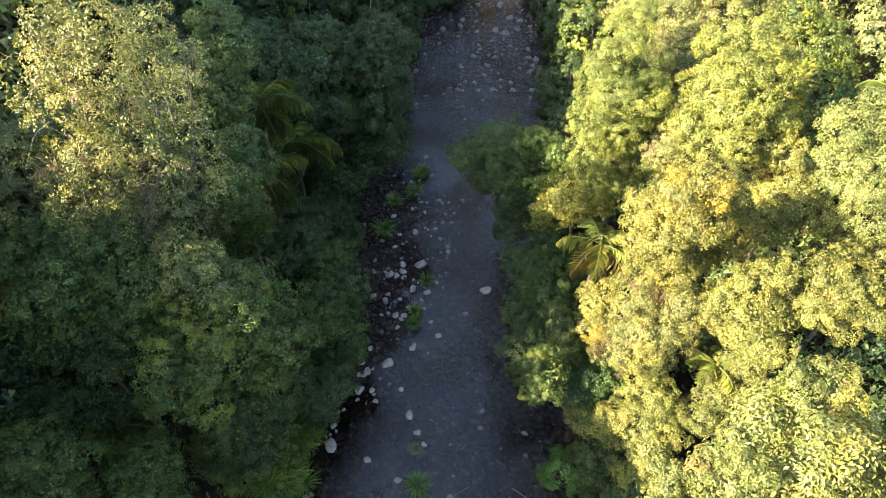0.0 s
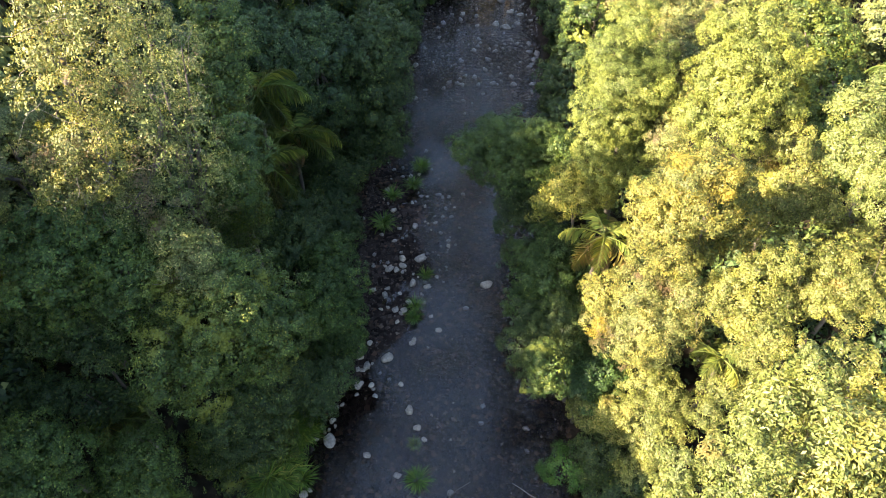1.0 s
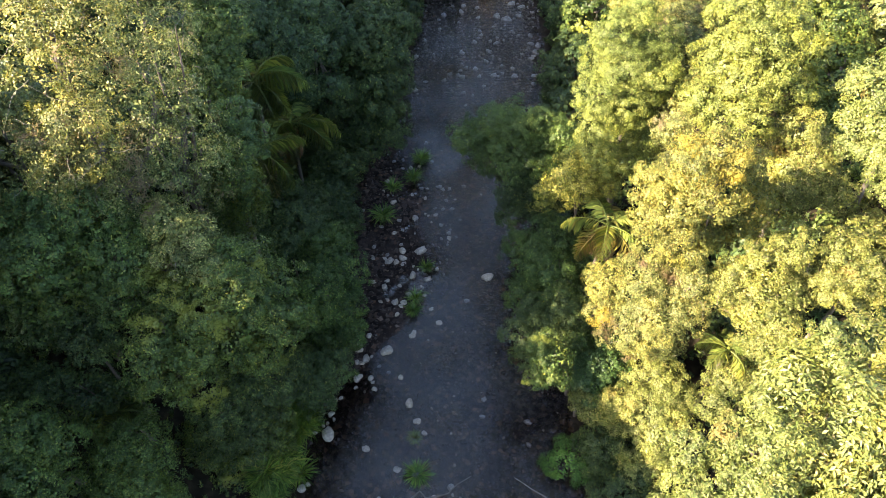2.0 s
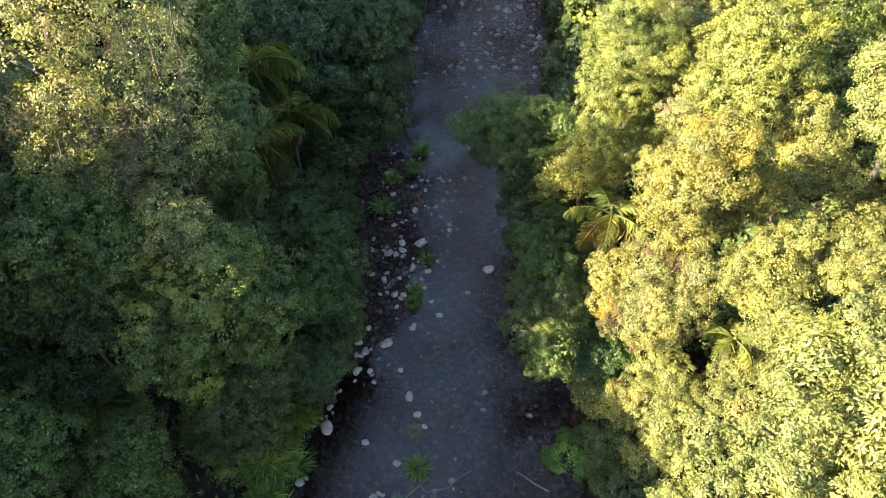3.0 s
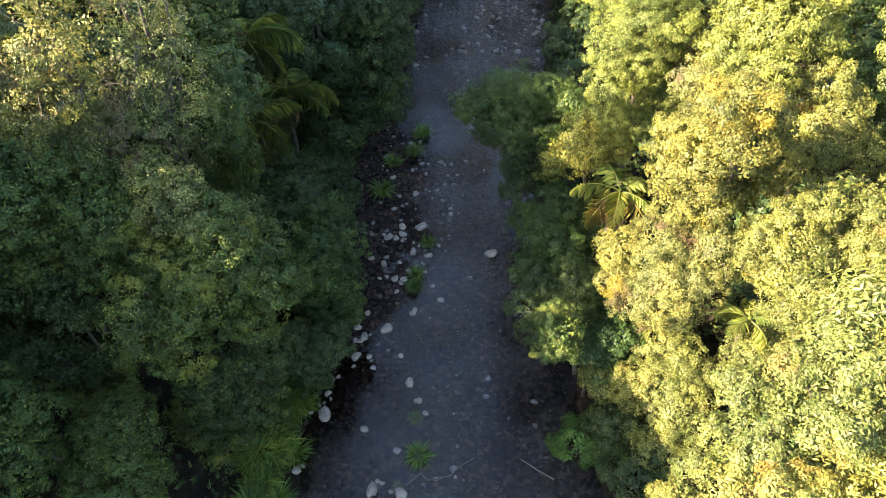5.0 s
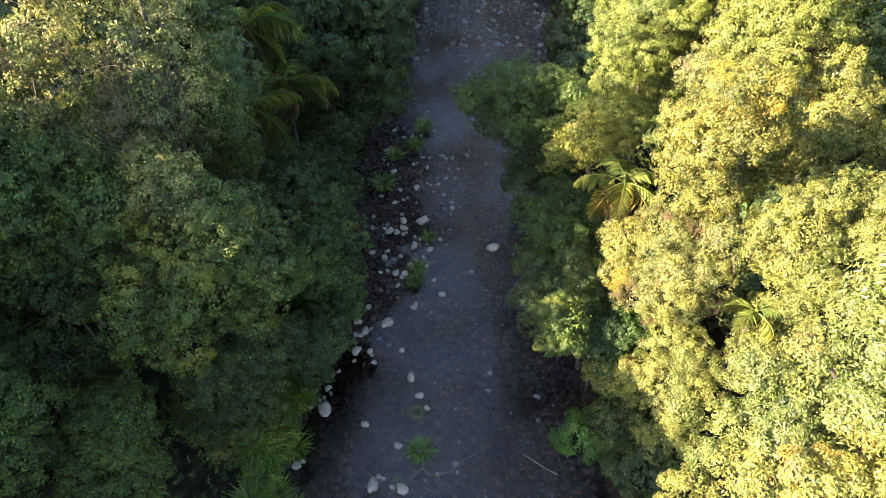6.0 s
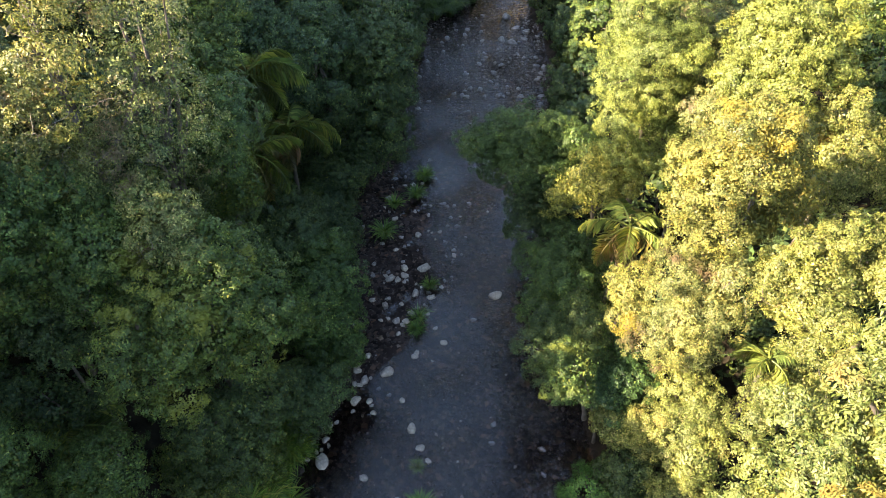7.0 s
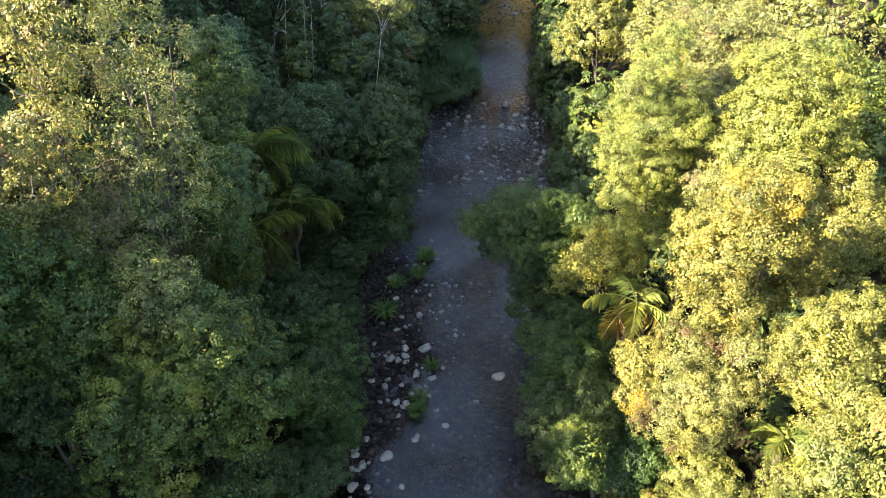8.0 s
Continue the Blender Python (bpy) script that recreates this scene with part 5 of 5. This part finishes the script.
# ---- sedges ----
for x, y, w in [(-1.06, 11.28, .98), (-1.23, 12.91, .56), (-1.84, 10.02, .43), (-5.53, 13.49, .5), (-3.27, 25.37, 1.15), (-1.74, 28.4, .94), (-2.86, 27.59, .86),
                (-1.33, 30.08, 1.03), (-.89, 22.03, .66), (-1.38, 20.09, .75), (-1.48, 19.38, .74)]:
    tuft(x, y, w, "green sedge tuft growing among creek stones")
for k in range(34):
    tuft(float(rng0.uniform(-7.3, -5.7)), float(rng0.uniform(8.6, 14.2)), float(rng0.uniform(0.8, 1.3)), "long green sedge on the creek bank", "sedges on the bank")
for k in range(130):
    y = float(rng0.uniform(46.8, 60))
    x = float(np.interp(y, LY, LX)) - float(rng0.uniform(-0.2, 3.6))
    tuft(x, y, float(rng0.uniform(1.2, 2.1)), "tall green reeds on the grassy bank", "sedges on the grassy bank", REEDS)

# ---- undergrowth ----
ug = np.random.default_rng(61)
n = 5200
ux = np.where(ug.uniform(size=n) < 0.5, ug.uniform(-17, -6.2, n), ug.uniform(6.8, 17, n))
uy = ug.uniform(3, 32, n)
uz, uo = land(ux, uy)
keep = uo > 0.8
spots = np.stack([ux, uy, uz + 0.12], 1)[keep]
uv, uf = leaf_blades(spots, np.tile([0.0, 0.0, 1.0], (len(spots), 1)), 7, 0.34, 0.11, ug, 0.2, (35, 80))
tagged(new("undergrowth", mesh_from("undergrowth", uv, uf, [LEAF["dark"]])), "low dark ferns and seedlings on the forest floor", "undergrowth", kind="stuff")

# ---- fallen wood ----
def stick(points, r0, r1, label, bark):
    root = new("fallen_branch", mesh_from("branch", *tube(points, np.linspace(r0, r1, len(points)), 7), [bark], True))
    return tagged(root, label, "branch", "fallen wood")


stick([(2.95, 11.1, 0.10), (3.3, 10.85, 0.16), (3.6, 10.6, 0.2), (4.2, 10.2, 0.3)], 0.018, 0.03, "pale fallen branch at the water's edge", TWIG)
stick([(-1.51, 10.04, 0.02), (-1.2, 10.3, 0.04), (-0.95, 10.53, 0.05), (-0.7, 10.24, 0.05), (-0.2, 10.33, 0.03), (0.21, 10.44, 0.03), (0.6, 10.83, 0.03), (1.19, 11.19, 0.02)],
      0.05, 0.02, "dark wet branch lying in the creek", BARK)
